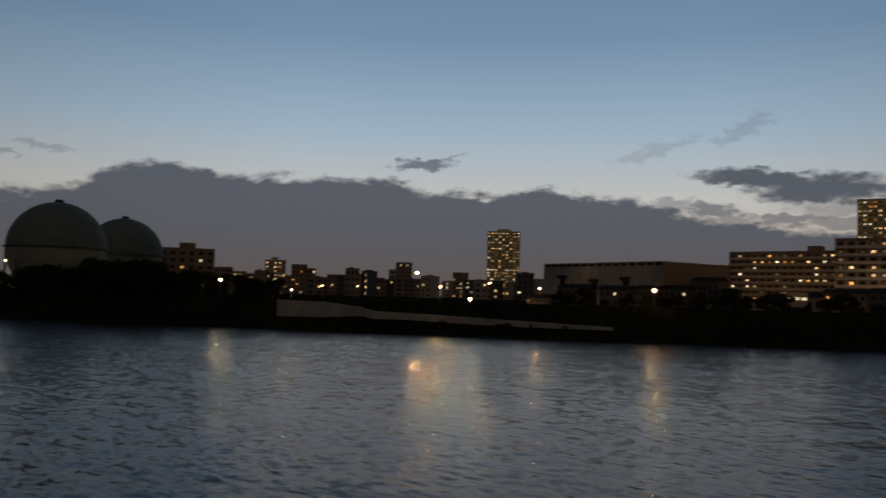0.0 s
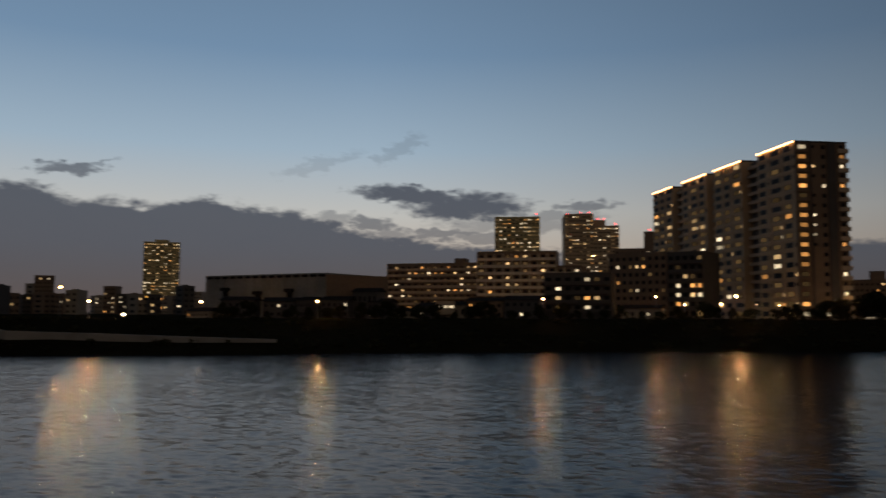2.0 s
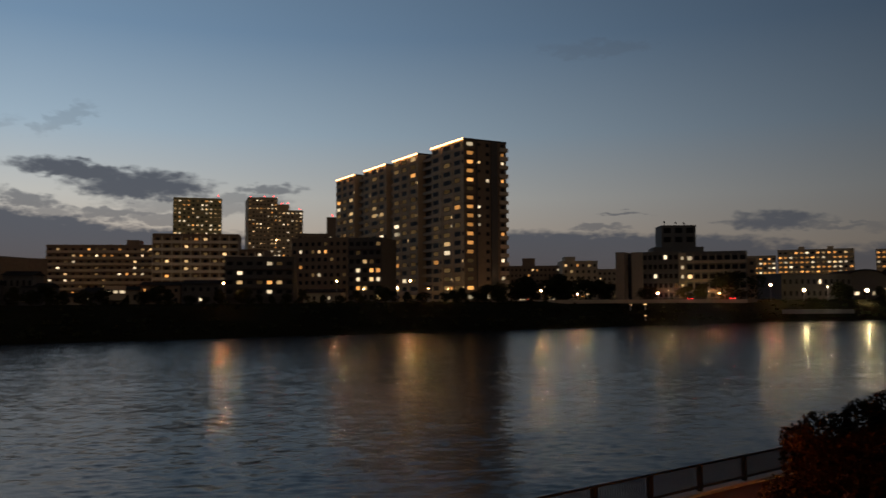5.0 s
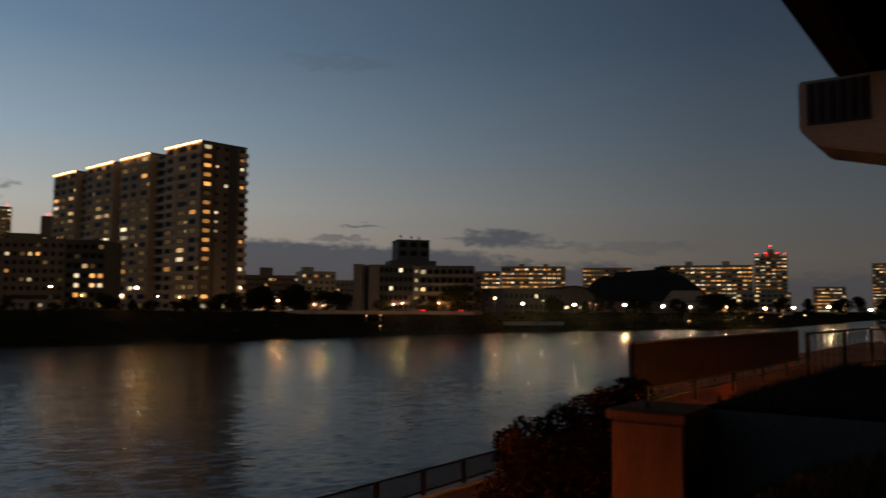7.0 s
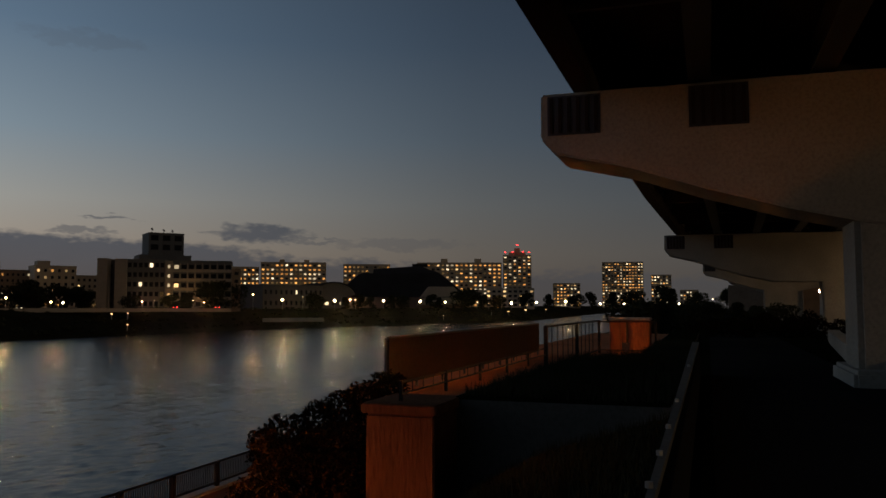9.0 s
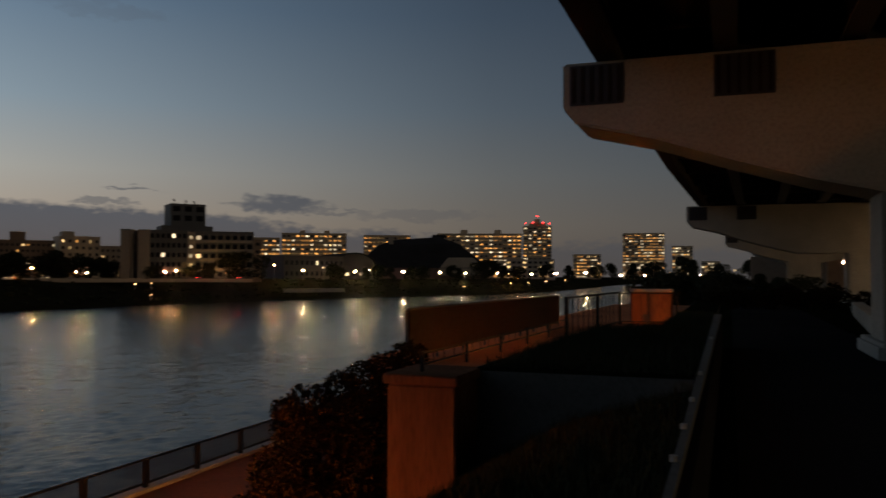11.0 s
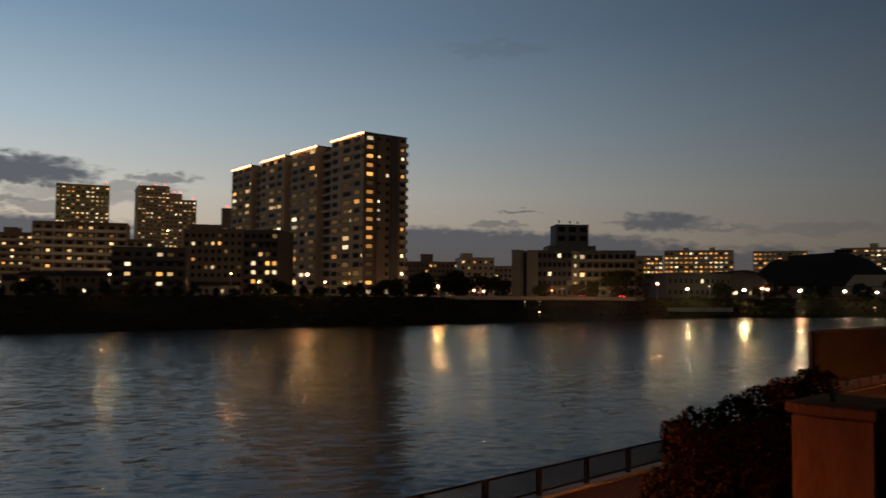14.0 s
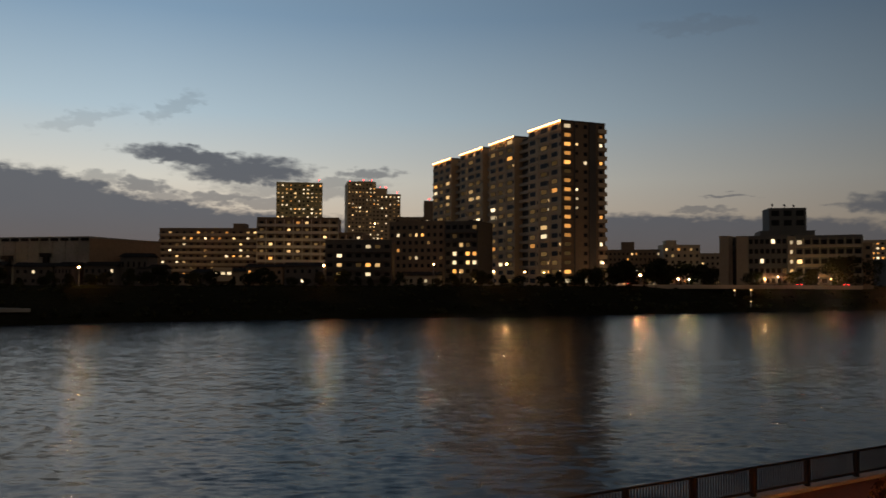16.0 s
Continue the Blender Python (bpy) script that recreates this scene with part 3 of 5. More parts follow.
# long dark screen on the river side of the ramp
screen = bank_thing("screen_fence", "long dark brown sheet screen on steel posts", "fence")
SCREEN = [Vector((18.05, 6.94)).lerp(Vector((34.1, 6.57)), k / 8) for k in range(9)]
for a, c in zip(SCREEN, SCREEN[1:]):
    part("panel", prism(bmesh.new(), [(a.x, a.y - 0.02), (c.x, c.y - 0.02), (c.x, c.y + 0.02), (a.x, a.y + 0.02)], -1.95, -0.82), M["panel"], screen)
for a in SCREEN:
    part("post", box(bmesh.new(), a.x - 0.03, a.y + 0.025, -2.15, a.x + 0.03, a.y + 0.085, -0.80), M["steel"], screen)
part("top_rail", cyl(bmesh.new(), (18.0, 6.93, -0.79), (34.1, 6.57, -0.79), 0.035, seg=8), M["steel"], screen)

# fence along the terrace
fence = bank_thing("river_fence", "dark steel fence along the river terrace", "fence", 0, 19.7, -7.66)
rail_run(fence, (9.3, 0), (54.3, 0), 0.0, 1.0, 16, 0.13, 0.085, "fence_paint")

# bush at the foot of the pillar
rng = np.random.default_rng(5)


def leaf_cloud(centres, radii, count, size, flat=0.75):
    """Many small leaves, each a bent pair of triangles, thick near the shell of each clump."""
    c, r = np.array(centres, float), np.array(radii, float)
    k = rng.choice(len(c), count, p=r ** 2 / (r ** 2).sum())
    d = rng.normal(size=(count, 3))
    d /= np.linalg.norm(d, axis=1)[:, None]
    p = c[k] + d * (r[k] * rng.uniform(0.35, 1.12, count) ** 0.6)[:, None] * np.array([1, 1, flat])
    a = rng.normal(size=(count, 3))
    a /= np.linalg.norm(a, axis=1)[:, None]
    b = np.cross(a, rng.normal(size=(count, 3)))
    b /= np.linalg.norm(b, axis=1)[:, None]
    s = size * rng.uniform(0.6, 1.4, count)[:, None]
    v = np.stack([p - a * s, p + b * s * 0.45, p + a * s, p - b * s * 0.45], 1).reshape(-1, 3)
    f = np.arange(count * 4).reshape(-1, 4)
    return v, f


def leaf_part(name, v, f, mat, parent, label="", kind=""):
    me = bpy.data.meshes.new(name)
    me.from_pydata(v.tolist(), [], f.tolist())
    me.materials.append(mat)
    ob = new(name, me)
    ob.parent = parent
    return tagged(ob, label, kind=kind)


bush = bank_thing("bush", "dark leafy bush at the foot of the pillar", "bush", 15.2, 7.2, -5.2)
part("stem", cyl(cyl(cyl(bmesh.new(), (0, 0, -0.9), (0.1, 0.4, 1.6), 0.09, 0.04), (0, 0, -0.9), (-0.4, -0.7, 2.2), 0.08, 0.03), (0, 0.1, -0.9), (0.5, -1.0, 2.4), 0.07, 0.03), M["bark"], bush)
cs = [(-0.6, 1.0, 1.2), (0.1, 1.1, 2.0), (-0.4, 0.6, 2.5), (0.3, 0.2, 2.75), (0.2, -0.4, 3.0), (0.1, -0.9, 3.25), (0.3, -1.3, 3.5), (-0.6, 0.2, 1.6), (-0.5, -0.5, 2.2), (-0.6, -1.0, 2.3), (-0.9, 0.8, 0.5), (-0.8, 0.0, 0.6), (-0.9, -0.9, 0.8), (-0.8, 1.6, 0.3), (-0.2, 1.3, 2.4), (-0.8, -1.2, 1.5)]
rs = [0.75, 0.6, 0.55, 0.5, 0.5, 0.45, 0.4, 0.8, 0.75, 0.7, 0.8, 0.9, 0.8, 0.6, 0.3, 0.6]
cs += [(-1.6, 1.6, -0.2), (-1.5, 0.8, 0.2), (-1.5, 0.0, 0.3), (-1.5, -0.9, 0.5), (-1.7, -1.5, 0.9), (-1.6, 2.1, -0.8), (-2.0, 0.9, -0.8), (-2.0, 0.0, -0.7), (-2.0, -0.9, -0.4), (-1.4, -1.4, 1.6)]
rs += [0.7, 0.8, 0.8, 0.8, 0.6, 0.6, 0.7, 0.7, 0.7, 0.5]
cs += [(0.2, 0.6, 0.2), (0.3, -0.2, 0.6), (0.3, 1.2, -0.4), (-0.2, 0.2, -0.3), (0.2, -0.9, 1.2)]
rs += [0.9, 0.9, 0.8, 0.9, 0.8]
v, f = leaf_cloud(cs, rs, 62000, 0.06, 0.9)
leaf_part("foliage", v, f, M["bush_leaf"], bush)

# rough grass on the block and the slope: single bent blades
N = 60000
gu, gv = rng.uniform(2.0, 37, N), rng.uniform(0.2, 7.0, N)
on_top = gu > 14.34
keep = np.where(on_top, gv < np.interp(gu, [14.3, 25.9, 27.9, 60], [4.05, 3.7, 1.85, 1.85]), (gv < 4.0) | (gu < 12.8))
gu, gv, on_top = gu[keep], gv[keep], on_top[keep]
slope_z = np.interp(gv, [-0.2, 2.4, 5.2, 11.2], [-1.7, -2.55, -4.1, -7.6])
gz = np.where(on_top, -1.67, slope_z - 0.02)
n_ = len(gu)
hgt = rng.uniform(0.08, 0.30, n_) * np.where(on_top, 1.0, 0.8)
ang = rng.uniform(0, 2 * np.pi, n_)
lean = rng.uniform(0.0, 0.6, n_) * hgt
c9, s9 = math.cos(radians(BANK_TURN)), math.sin(radians(BANK_TURN))
base_xy = np.stack([gu * c9 - gv * s9, gu * s9 + gv * c9], 1)
side = np.stack([np.cos(ang), np.sin(ang)], 1) * 0.012
tip = base_xy + np.stack([-np.sin(ang), np.cos(ang)], 1) * lean[:, None]
v = np.stack([np.column_stack([base_xy - side, gz]), np.column_stack([base_xy + side, gz]), np.column_stack([tip, gz + hgt])], 1).reshape(-1, 3)
f = np.arange(n_ * 3).reshape(-1, 3)
tagged(leaf_part("grass_blades", v, f, M["leaf"], None), "rough dark grass on the bank and block", "grass", kind="stuff")

# sodium lamps of the terrace
def terrace_lamp(u, v, z0, z1, strength_mat="lamp_sodium"):
    th = bank_thing("terrace_lamp", "short terrace lamp with orange sodium light", "street lamp", u, v, z0, "terrace lamps")
    h = z1 - z0
    part("pole", cyl(bmesh.new(), (0, 0, -0.3), (0, 0, h - 0.1), 0.06, 0.045), M["pole"], th)
    part("globe", ball(bmesh.new(), (0, 0, h), 0.16, 2), M[strength_mat], th, "glowing orange globe")
    part("hood", cyl(bmesh.new(), (0, 0, h + 0.17), (0, 0, h + 0.25), 0.32, 0.06, 16), M["steel"], th)


terrace_lamp(11.0, 10.5, -7.2, -4.4)
terrace_lamp(23.6, 11.0, -7.6, -6.1, "lamp_sodium_dim")
# added lights, hidden behind the block edge, that make the walkway orange
for k in range(9):
    u = 15.4 + 1.25 * k
    foot = bank_thing("footlight", "unseen visored light added to turn the walkway orange", "footlight", u, 4.28 - 0.034 * (u - 14.3), -1.93, "walkway footlights")
    part("bracket", box(bmesh.new(), -0.12, 0.0, -0.06, 0.12, 0.04, 0.05), M["steel"], foot)
    part("visor", box(bmesh.new(), -0.3, 0.04, 0.02, 0.3, 0.34, 0.035), M["steel"], foot)
    part("lip", box(bmesh.new(), -0.3, 0.34, -0.055, 0.3, 0.355, 0.035), M["steel"], foot)
    part("globe", ball(bmesh.new(), (0, 0.1, -0.03), 0.045, 1), M["walkway_fill"], foot, "glowing orange lens")
# added lamp; its shield hides the lens while it lights the wall end
spot = bank_thing("wall_light", "small shielded lamp added to light the wall end", "wall light", 35.6, 3.1, -2.1)
part("post", box(bmesh.new(), -0.04, -0.04, -0.1, 0.04, 0.04, 0.42), M["steel"], spot)
part("shield", box(bmesh.new(), -0.06, -0.16, 0.2, -0.04, 0.16, 0.5), M["steel"], spot)
part("globe", ball(bmesh.new(), (0.11, 0, 0.35), 0.06, 1), M["wall_end_fill"], spot, "glowing orange lens")


# ---- the viaduct overhead ----
viaduct = bank_thing("viaduct", "elevated expressway deck on concrete piers", "viaduct")
BEND = ((-60, 0.0), (19.1, 0.0), (40, -0.2), (60.4, -0.8), (80, -1.8), (101, -3.2), (142, -7.0), (183, -12.0), (230, -19.0))


def bend(u):
    return float(np.interp(u, [b_[0] for b_ in BEND], [b_[1] for b_ in BEND]))


def swept(bm, v0, v1, z0, z1):
    """A beam along the viaduct's bending line."""
    rings = [[bm.verts.new((u, dv + v, z)) for v, z in ((v0, z0), (v1, z0), (v1, z1), (v0, z1))] for u, dv in BEND]
    fs = [bm.faces.new(rings[0][::-1]), bm.faces.new(rings[-1])]
    fs += [bm.faces.new((a[i], a[(i + 1) % 4], b[(i + 1) % 4], b[i])) for a, b in zip(rings, rings[1:]) for i in range(4)]
    bmesh.ops.recalc_face_normals(bm, faces=fs)
    return bm


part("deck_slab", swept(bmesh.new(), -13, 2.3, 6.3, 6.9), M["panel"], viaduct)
part("edge_barrier", swept(bmesh.new(), 2.3, 2.95, 5.9, 8.0), M["beam"], viaduct)
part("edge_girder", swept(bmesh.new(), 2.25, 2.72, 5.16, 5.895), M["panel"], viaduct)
for v0 in (-0.2, -2.8, -5.4, -8.0, -10.6):
    part("girder", swept(swept(bmesh.new(), v0 - 0.25, v0 + 0.25, 5.12, 5.2), v0 - 0.06, v0 + 0.06, 5.2, 6.3), M["steel"], viaduct)
for u0 in range(-57, 230, 6):
    part("cross_girder", box(bmesh.new(), u0, bend(u0) - 10.5, 5.5, u0 + 0.12, bend(u0) + 2.2, 6.2), M["steel"], viaduct)


def pier(u, inner=-3.3, outer=-6.9):
    th = bank_thing("viaduct_pier", "concrete hammerhead pier under the expressway", "pier", u, bend(u), 0, "viaduct piers")
    outline = [(3.45, 5.05), (3.45, 3.96), (3.12, 3.58), (1.38, 3.17), (-0.29, 2.62), (-2.03, 2.1), (-3.9, 1.67), (-7.2, 1.67), (-9.0, 2.1), (-12.0, 3.0), (-13.4, 3.6), (-13.4, 5.05)]
    bm = bmesh.new()
    fr = [bm.verts.new((0, y, z)) for y, z in outline]
    bk = [bm.verts.new((2.0, y, z)) for y, z in outline]
    n = len(outline)
    bm.faces.new(fr[::-1]), bm.faces.new(bk)
    for i in range(n):
        bm.faces.new((fr[i], fr[(i + 1) % n], bk[(i + 1) % n], bk[i]))
    bmesh.ops.recalc_face_normals(bm, faces=bm.faces)
    bmesh.ops.bevel(bm, geom=bm.edges[:], offset=0.05, segments=2, affect="EDGES")
    part("crosshead", bm, M["beam"], th)
    part("column", box(bmesh.new(), 0.1, outer, -2.2, 1.9, inner, 2.05, 0.12), M["beam"], th)
    part("footing", box(bmesh.new(), -0.5, outer - 0.6, -2.4, 2.6, inner + 0.2, -1.35, 0.08), M["concrete"], th)
    for y0, y1 in ((2.03, 3.28), (-1.24, 0.04)):
        grille = part("bearing_grille", box(bmesh.new(), -0.03, y0, 4.03, 0.02, y1, 4.97), M["steel"], th, "dark slatted cover")
        for k in range(6):
            yy = y0 + 0.06 + k * (y1 - y0 - 0.2) / 5
            part("slat", box(bmesh.new(), -0.07, yy, 4.08, -0.031, yy + 0.08, 4.92), M["panel"], grille)
    for k in range(4):
        part("bearing", box(bmesh.new(), 0.5, -0.5 - 2.6 * k, 5.05, 1.5, 0.1 - 2.6 * k, 5.125), M["steel"], th)


for u in (19.1, 60.4, 101.0, 142.0, 183.0):
    pier(u, *((-6.9, -9.0) if u == 60.4 else (-3.3, -6.9)))
low = bank_thing("plinth_wall", "low pale concrete plinth beside the path", "wall")
part("plinth", prism(bmesh.new(), [(15.0, -3.72), (21.0, -3.8), (26.0, -4.1), (40.0, -5.4), (54.0, -7.0), (54.0, -7.5), (40, -5.9), (26, -4.6), (21, -4.25), (15, -4.2)], -2.0, -1.18), M["beam"], low)
# low shrubs under the viaduct
for u, v, h in ((46.0, -1.2, 1.0), (47.5, -2.8, 1.2), (49.0, -4.4, 1.1), (51.0, -5.6, 1.5), (52.0, -0.4, 0.9), (54.0, -3.4, 1.3), (44.0, -7.0, 1.4), (42.0, -8.2, 1.5)):
    th = bank_thing("shrub", "dark low shrub under the viaduct", "shrub", u, v, -1.7, "shrubs under the viaduct")
    part("stem", cyl(cyl(bmesh.new(), (0, 0, -0.2), (0.1, 0.2, h * 0.7), 0.04, 0.02, 5), (0, 0, -0.2), (-0.2, -0.2, h * 0.6), 0.03, 0.015, 5), M["bark"], th)
    v_, f_ = leaf_cloud([(0, 0, h * 0.45), (0.3, 0.5, h * 0.5), (-0.3, -0.6, h * 0.5), (0.1, -0.2, h * 0.75), (-0.2, 0.9, h * 0.3), (0.2, -1.1, h * 0.3)], [0.5, 0.45, 0.5, 0.4, 0.4, 0.4], 1500, 0.09, 0.8)
    leaf_part("foliage", v_, f_, M["bush_leaf"], th)
# street lamps on the landward road beside the piers
for u, v in ((-14.0, -15.0), (7.0, -15.5), (34.0, -16.5), (58.5, -14.2), (88.0, -10.9)):
    th = bank_thing("road_lamp", "street lamp of the road behind the viaduct", "street lamp", u, v, -1.7, "road lamps behind the viaduct")
    part("pole", cyl(bmesh.new(), (0, 0, -0.3), (0, 0, 3.0), 0.08, 0.06), M["pole"], th)
    part("globe", ball(bmesh.new(), (0, 0, 3.15), 0.2, 2), M["road_lamp"], th, "glowing warm globe")
    part("hood", cyl(bmesh.new(), (0, 0, 3.34), (0, 0, 3.42), 0.24, 0.1, 10), M["steel"], th)
# lit street beyond the piers
bank_box("wall_street_side", 112, -43.5, -1.8, 113, -11.8, 5.0, M["facade_brown"], "brown wall of the street under the viaduct", "wall")
bank_box("wall_street", 210, -60, -1.8, 212, -5, 5.0, M["facade_brown"], "dark wall closing the street under the viaduct", "wall")
bank_box("wall_behind", -62, -45, -1.8, 215, -44, 9.0, M["facade_dark"], "dark building line on the landward side", "wall")


# ---- across the river ----
# gas holders
def gas_holder(bearing, d, r, zc, label):
    c = place(bearing, d)
    th = thing("gas_holder", label, "gas tank", (c.x, c.y, 0), -bearing, "spherical gas holders")
    up, down = bmesh.new(), bmesh.new()
    for bm, keep in ((up, 1), (down, -1)):
        bmesh.ops.create_uvsphere(bm, u_segments=48, v_segments=24, radius=r, matrix=Matrix.Translation((0, 0, zc)))
        bmesh.ops.delete(bm, geom=[v for v in bm.verts if (v.co.z - zc) * keep < -0.3], context="VERTS")
        for f in bm.faces:
            f.smooth = True
    # darker upper half, paler lower half
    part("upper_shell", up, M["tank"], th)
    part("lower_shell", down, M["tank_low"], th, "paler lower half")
    bm = bmesh.new()
    for i in range(48):
        a0, a1 = 2 * math.pi * i / 48, 2 * math.pi * (i + 1) / 48
        prism(bm, [((r - 0.1) * math.cos(a0), (r - 0.1) * math.sin(a0)), ((r + 0.9) * math.cos(a0), (r + 0.9) * math.sin(a0)), ((r + 0.9) * math.cos(a1), (r + 0.9) * math.sin(a1)), ((r - 0.1) * math.cos(a1), (r - 0.1) * math.sin(a1))], zc, zc + 0.25)
    part("walkway", bm, M["steel"], th)
    part("top_cap", cyl(bmesh.new(), (0, 0, zc + r - 0.3), (0, 0, zc + r + 0.9), 1.7, 1.5, 16), M["steel"], th)
    for i in range(10):
        a = 2 * math.pi * i / 10
        part("leg", cyl(bmesh.new(), (r * 0.97 * math.cos(a), r * 0.97 * math.sin(a), GROUND - 0.5), (r * 0.97 * math.cos(a), r * 0.97 * math.sin(a), zc), 0.45), M["tank_low"], th)
    return th


gas_holder(-25.6, 330, 17.2, 13.6, "large dull green spherical gas holder with a walkway")
gas_holder(-21.6, 392, 17.0, 14.2, "dull green spherical gas holder with a paler lower half")

P = place
block("office_building", "dim brown block behind the gas holders", P(-19.4, 440), P(-15.8, 440), 24, 20.5, 6, 6, "facade_brown", 0.04, roof=[(0.35, 0.65, 4)], seed=2, category="building")
block("tower_block", "slender apartment tower with many lit windows", P(3.14, 800), P(5.46, 800), 26, 65, 22, 9, "facade_gold", 0.42, roof=[(0.3, 0.7, 3.5)], seed=4, fill=(0.46, 0.42), dim=0.22)
# long warehouse
block("warehouse", "long pale warehouse with a notched eave line", P(7.2, 258), P(15.3, 226), 30, 10.6, 1, 1, "facade_ash", 0, 0, seed=5, category="warehouse", skip=1, parapet=0.5)
wh_a, wh_b = P(7.2, 258), P(15.3, 226)
wh_n = (wh_b - wh_a).length
wh = bpy.data.objects["warehouse"]
for k in range(15):
    part("eave_vent", box(bmesh.new(), 0.8 + k * wh_n / 15, -0.35, 10.0, 0.8 + (k + 0.72) * wh_n / 15, -0.02, 10.75, 0.03), M["roof"], wh, "dark eave vent")
for x0, x1, z0, z1 in ((0.16, 0.22, 4.6, 7.4), (0.44, 0.50, 3.5, 6.2), (0.70, 0.76, 3.6, 6.8)):
    part("loading_hoist", box(box(bmesh.new(), x0 * wh_n, -1.6, z1 - 1.0, x1 * wh_n, -0.02, z1, 0.05), (x0 + 0.015) * wh_n, -1.0, z0 - 2, (x1 - 0.015) * wh_n, -0.02, z1 - 1.0, 0.05), M["roof"], wh, "dark hoist housing")
for k in range(12):
    part("pilaster", box(bmesh.new(), (k + 0.02) * wh_n / 12, -0.25, -1.5, (k + 0.02) * wh_n / 12 + 0.5, -0.01, 9.9), M["facade_ash"], wh)
block("warehouse_annex", "brown annex at the end of the warehouse", P(15.35, 226), P(19.7, 236), 26, 10.2, 1, 1, "facade_brown", 0, 0, seed=6, category="warehouse", skip=1, parapet=0.4)
block("apartment_block", "six-storey slab of flats with long balconies", P(19.6, 385), P(26.1, 372), 14, 22.5, 9, 14, "facade_brown", 0.17, balcony=1.3, slab="slab", seed=7, roof=[(0.72, 0.84, 3.2)], fill=(0.42, 0.45), dim=0.18)
block("apartment_block", "pale flats with deep balconies and concrete frame", P(26.0, 342), P(31.6, 338), 16, 25.2, 9, 9, "facade_brown", 0.17, fins=True, balcony=1.4, slab="frame_pale", seed=8, fill=(0.42, 0.45), dim=0.18)
block("apartment_block", "lower wing of pale flats with deep balconies", P(31.6, 338), P(33.3, 336), 16, 19.0, 7, 3, "facade_brown", 0.12, fins=True, balcony=1.4, slab="frame_pale", seed=9, fill=(0.42, 0.45), dim=0.18)
block("high_rise", "far high-rise with a warm grid of lit windows", P(27.25, 600), P(30.45, 600), 30, 71, 25, 11, "facade_gold", 0.4, seed=10, fill=(0.46, 0.42), dim=0.22)
block("high_rise", "far stepped high-rise with red roof lights", P(32.2, 620), P(34.2, 622), 30, 75, 26, 8, "facade_tan", 0.36, seed=11, fill=(0.46, 0.42), dim=0.22, roof=[(0.4, 1.0, 2.2)])
block("high_rise", "lower shoulder of the stepped high-rise", P(34.2, 622), P(35.95, 624), 30, 66, 23, 6, "facade_tan", 0.36, seed=12, fill=(0.46, 0.42), dim=0.22, roof=[(0.03, 0.5, 6)])
block("house_block", "dark low house with a few bright windows", P(30.7, 238), P(35.4, 236), 14, 11.0, 5, 7, "facade_dark", 0.0, seed=13, base=-2.45, skip=1, fill=(0.6, 0.5), roof=[(0.0, 0.12, 1.0), (0.55, 0.8, 0.6)], slab="facade_dark", balcony=0.9,
      rooms=((11.9, 9.7, "lit_white"), (14.8, 9.7, "lit_dim"), (3.1, 7.2, "lit_white"), (3.1, 4.4, "lit_warm"), (3.7, 1.7, "lit_warm"), (12.2, 4.2, "lit_orange"), (15.4, 4.2, "lit_warm"), (12.2, 1.6, "lit_white"), (9.1, 4.7, "lit_dim")))
block("apartment_block", "dark flats in front of the big tower", P(35.2, 270), P(39.1, 262), 15, 18.7, 8, 9, "facade_brown", 0.02, seed=14, roof=[(0.1, 0.4, 1.6)], dim=0.05, fill=(0.5, 0.48),
      rooms=((10.0, 15.6, "lit_warm"), (12.7, 15.4, "lit_orange"), (9.8, 7.6, "lit_white"), (2.9, 14.9, "lit_white"), (2.9, 9.6, "lit_orange"), (6.9, 15.7, "lit_dim"), (6.8, 7.6, "lit_dim"), (18.6, 7.5, "lit_dim")))
block("apartment_block", "dark flats with rows of bright orange rooms", P(39.15, 262), P(41.5, 258), 15, 18.4, 7, 5, "facade_dark", 0.02, seed=15, dim=0.12, fill=(0.66, 0.55), balcony=0.9, slab="facade_dark",
      rooms=((3.1, 15.1, "lit_dim"), (3.1, 9.6, "lit_white"), (5.3, 9.9, "lit_warm"), (7.8, 9.5, "lit_orange"), (9.6, 9.5, "lit_orange"), (3.1, 6.9, "lit_white"), (7.4, 6.9, "lit_warm"), (9.4, 6.9, "lit_white"), (3.2, 1.6, "lit_orange"), (5.2, 1.6, "lit_warm"), (9.2, 16.5, "lit_dim")))
block("apartment_block", "far brown flats behind the big tower", P(35.6, 480), P(38.4, 480), 15, 37, 12, 8, "facade_brown", 0.4, seed=16, dim=0.18, roof=[(0.72, 1.0, 11)])

# right of the tower
block("apartment_block", "far slab of flats with a water tank house", P(50.3, 430), P(54.4, 430), 14, 15.6, 6, 14, "facade_brown", 0.25, seed=21, roof=[(0.28, 0.5, 5)])
block("apartment_block", "pale flats with a stair tower", P(54.3, 420), P(56.7, 424), 14, 17.6, 6, 6, "facade_pale", 0.3, seed=22, roof=[(0.1, 0.4, 3.2)], fill=(0.4, 0.45))
block("apartment_block", "low far grey flats with few lights", P(56.7, 430), P(58.3, 430), 14, 13.5, 5, 5, "facade_grey", 0.3, seed=23)
block("stair_tower", "grey windowless end block of the school", P(57.94, 320), P(58.52, 319), 18, 16.6, 1, 1, "facade_grey", 0, 0, seed=241, category="building", skip=1, parapet=0.5)
block("school_building", "dark recessed bay between grey blocks", P(58.54, 324), P(59.0, 324), 14, 16.2, 5, 1, "facade_dark", 0.0, seed=24, category="building", parapet=0.4)
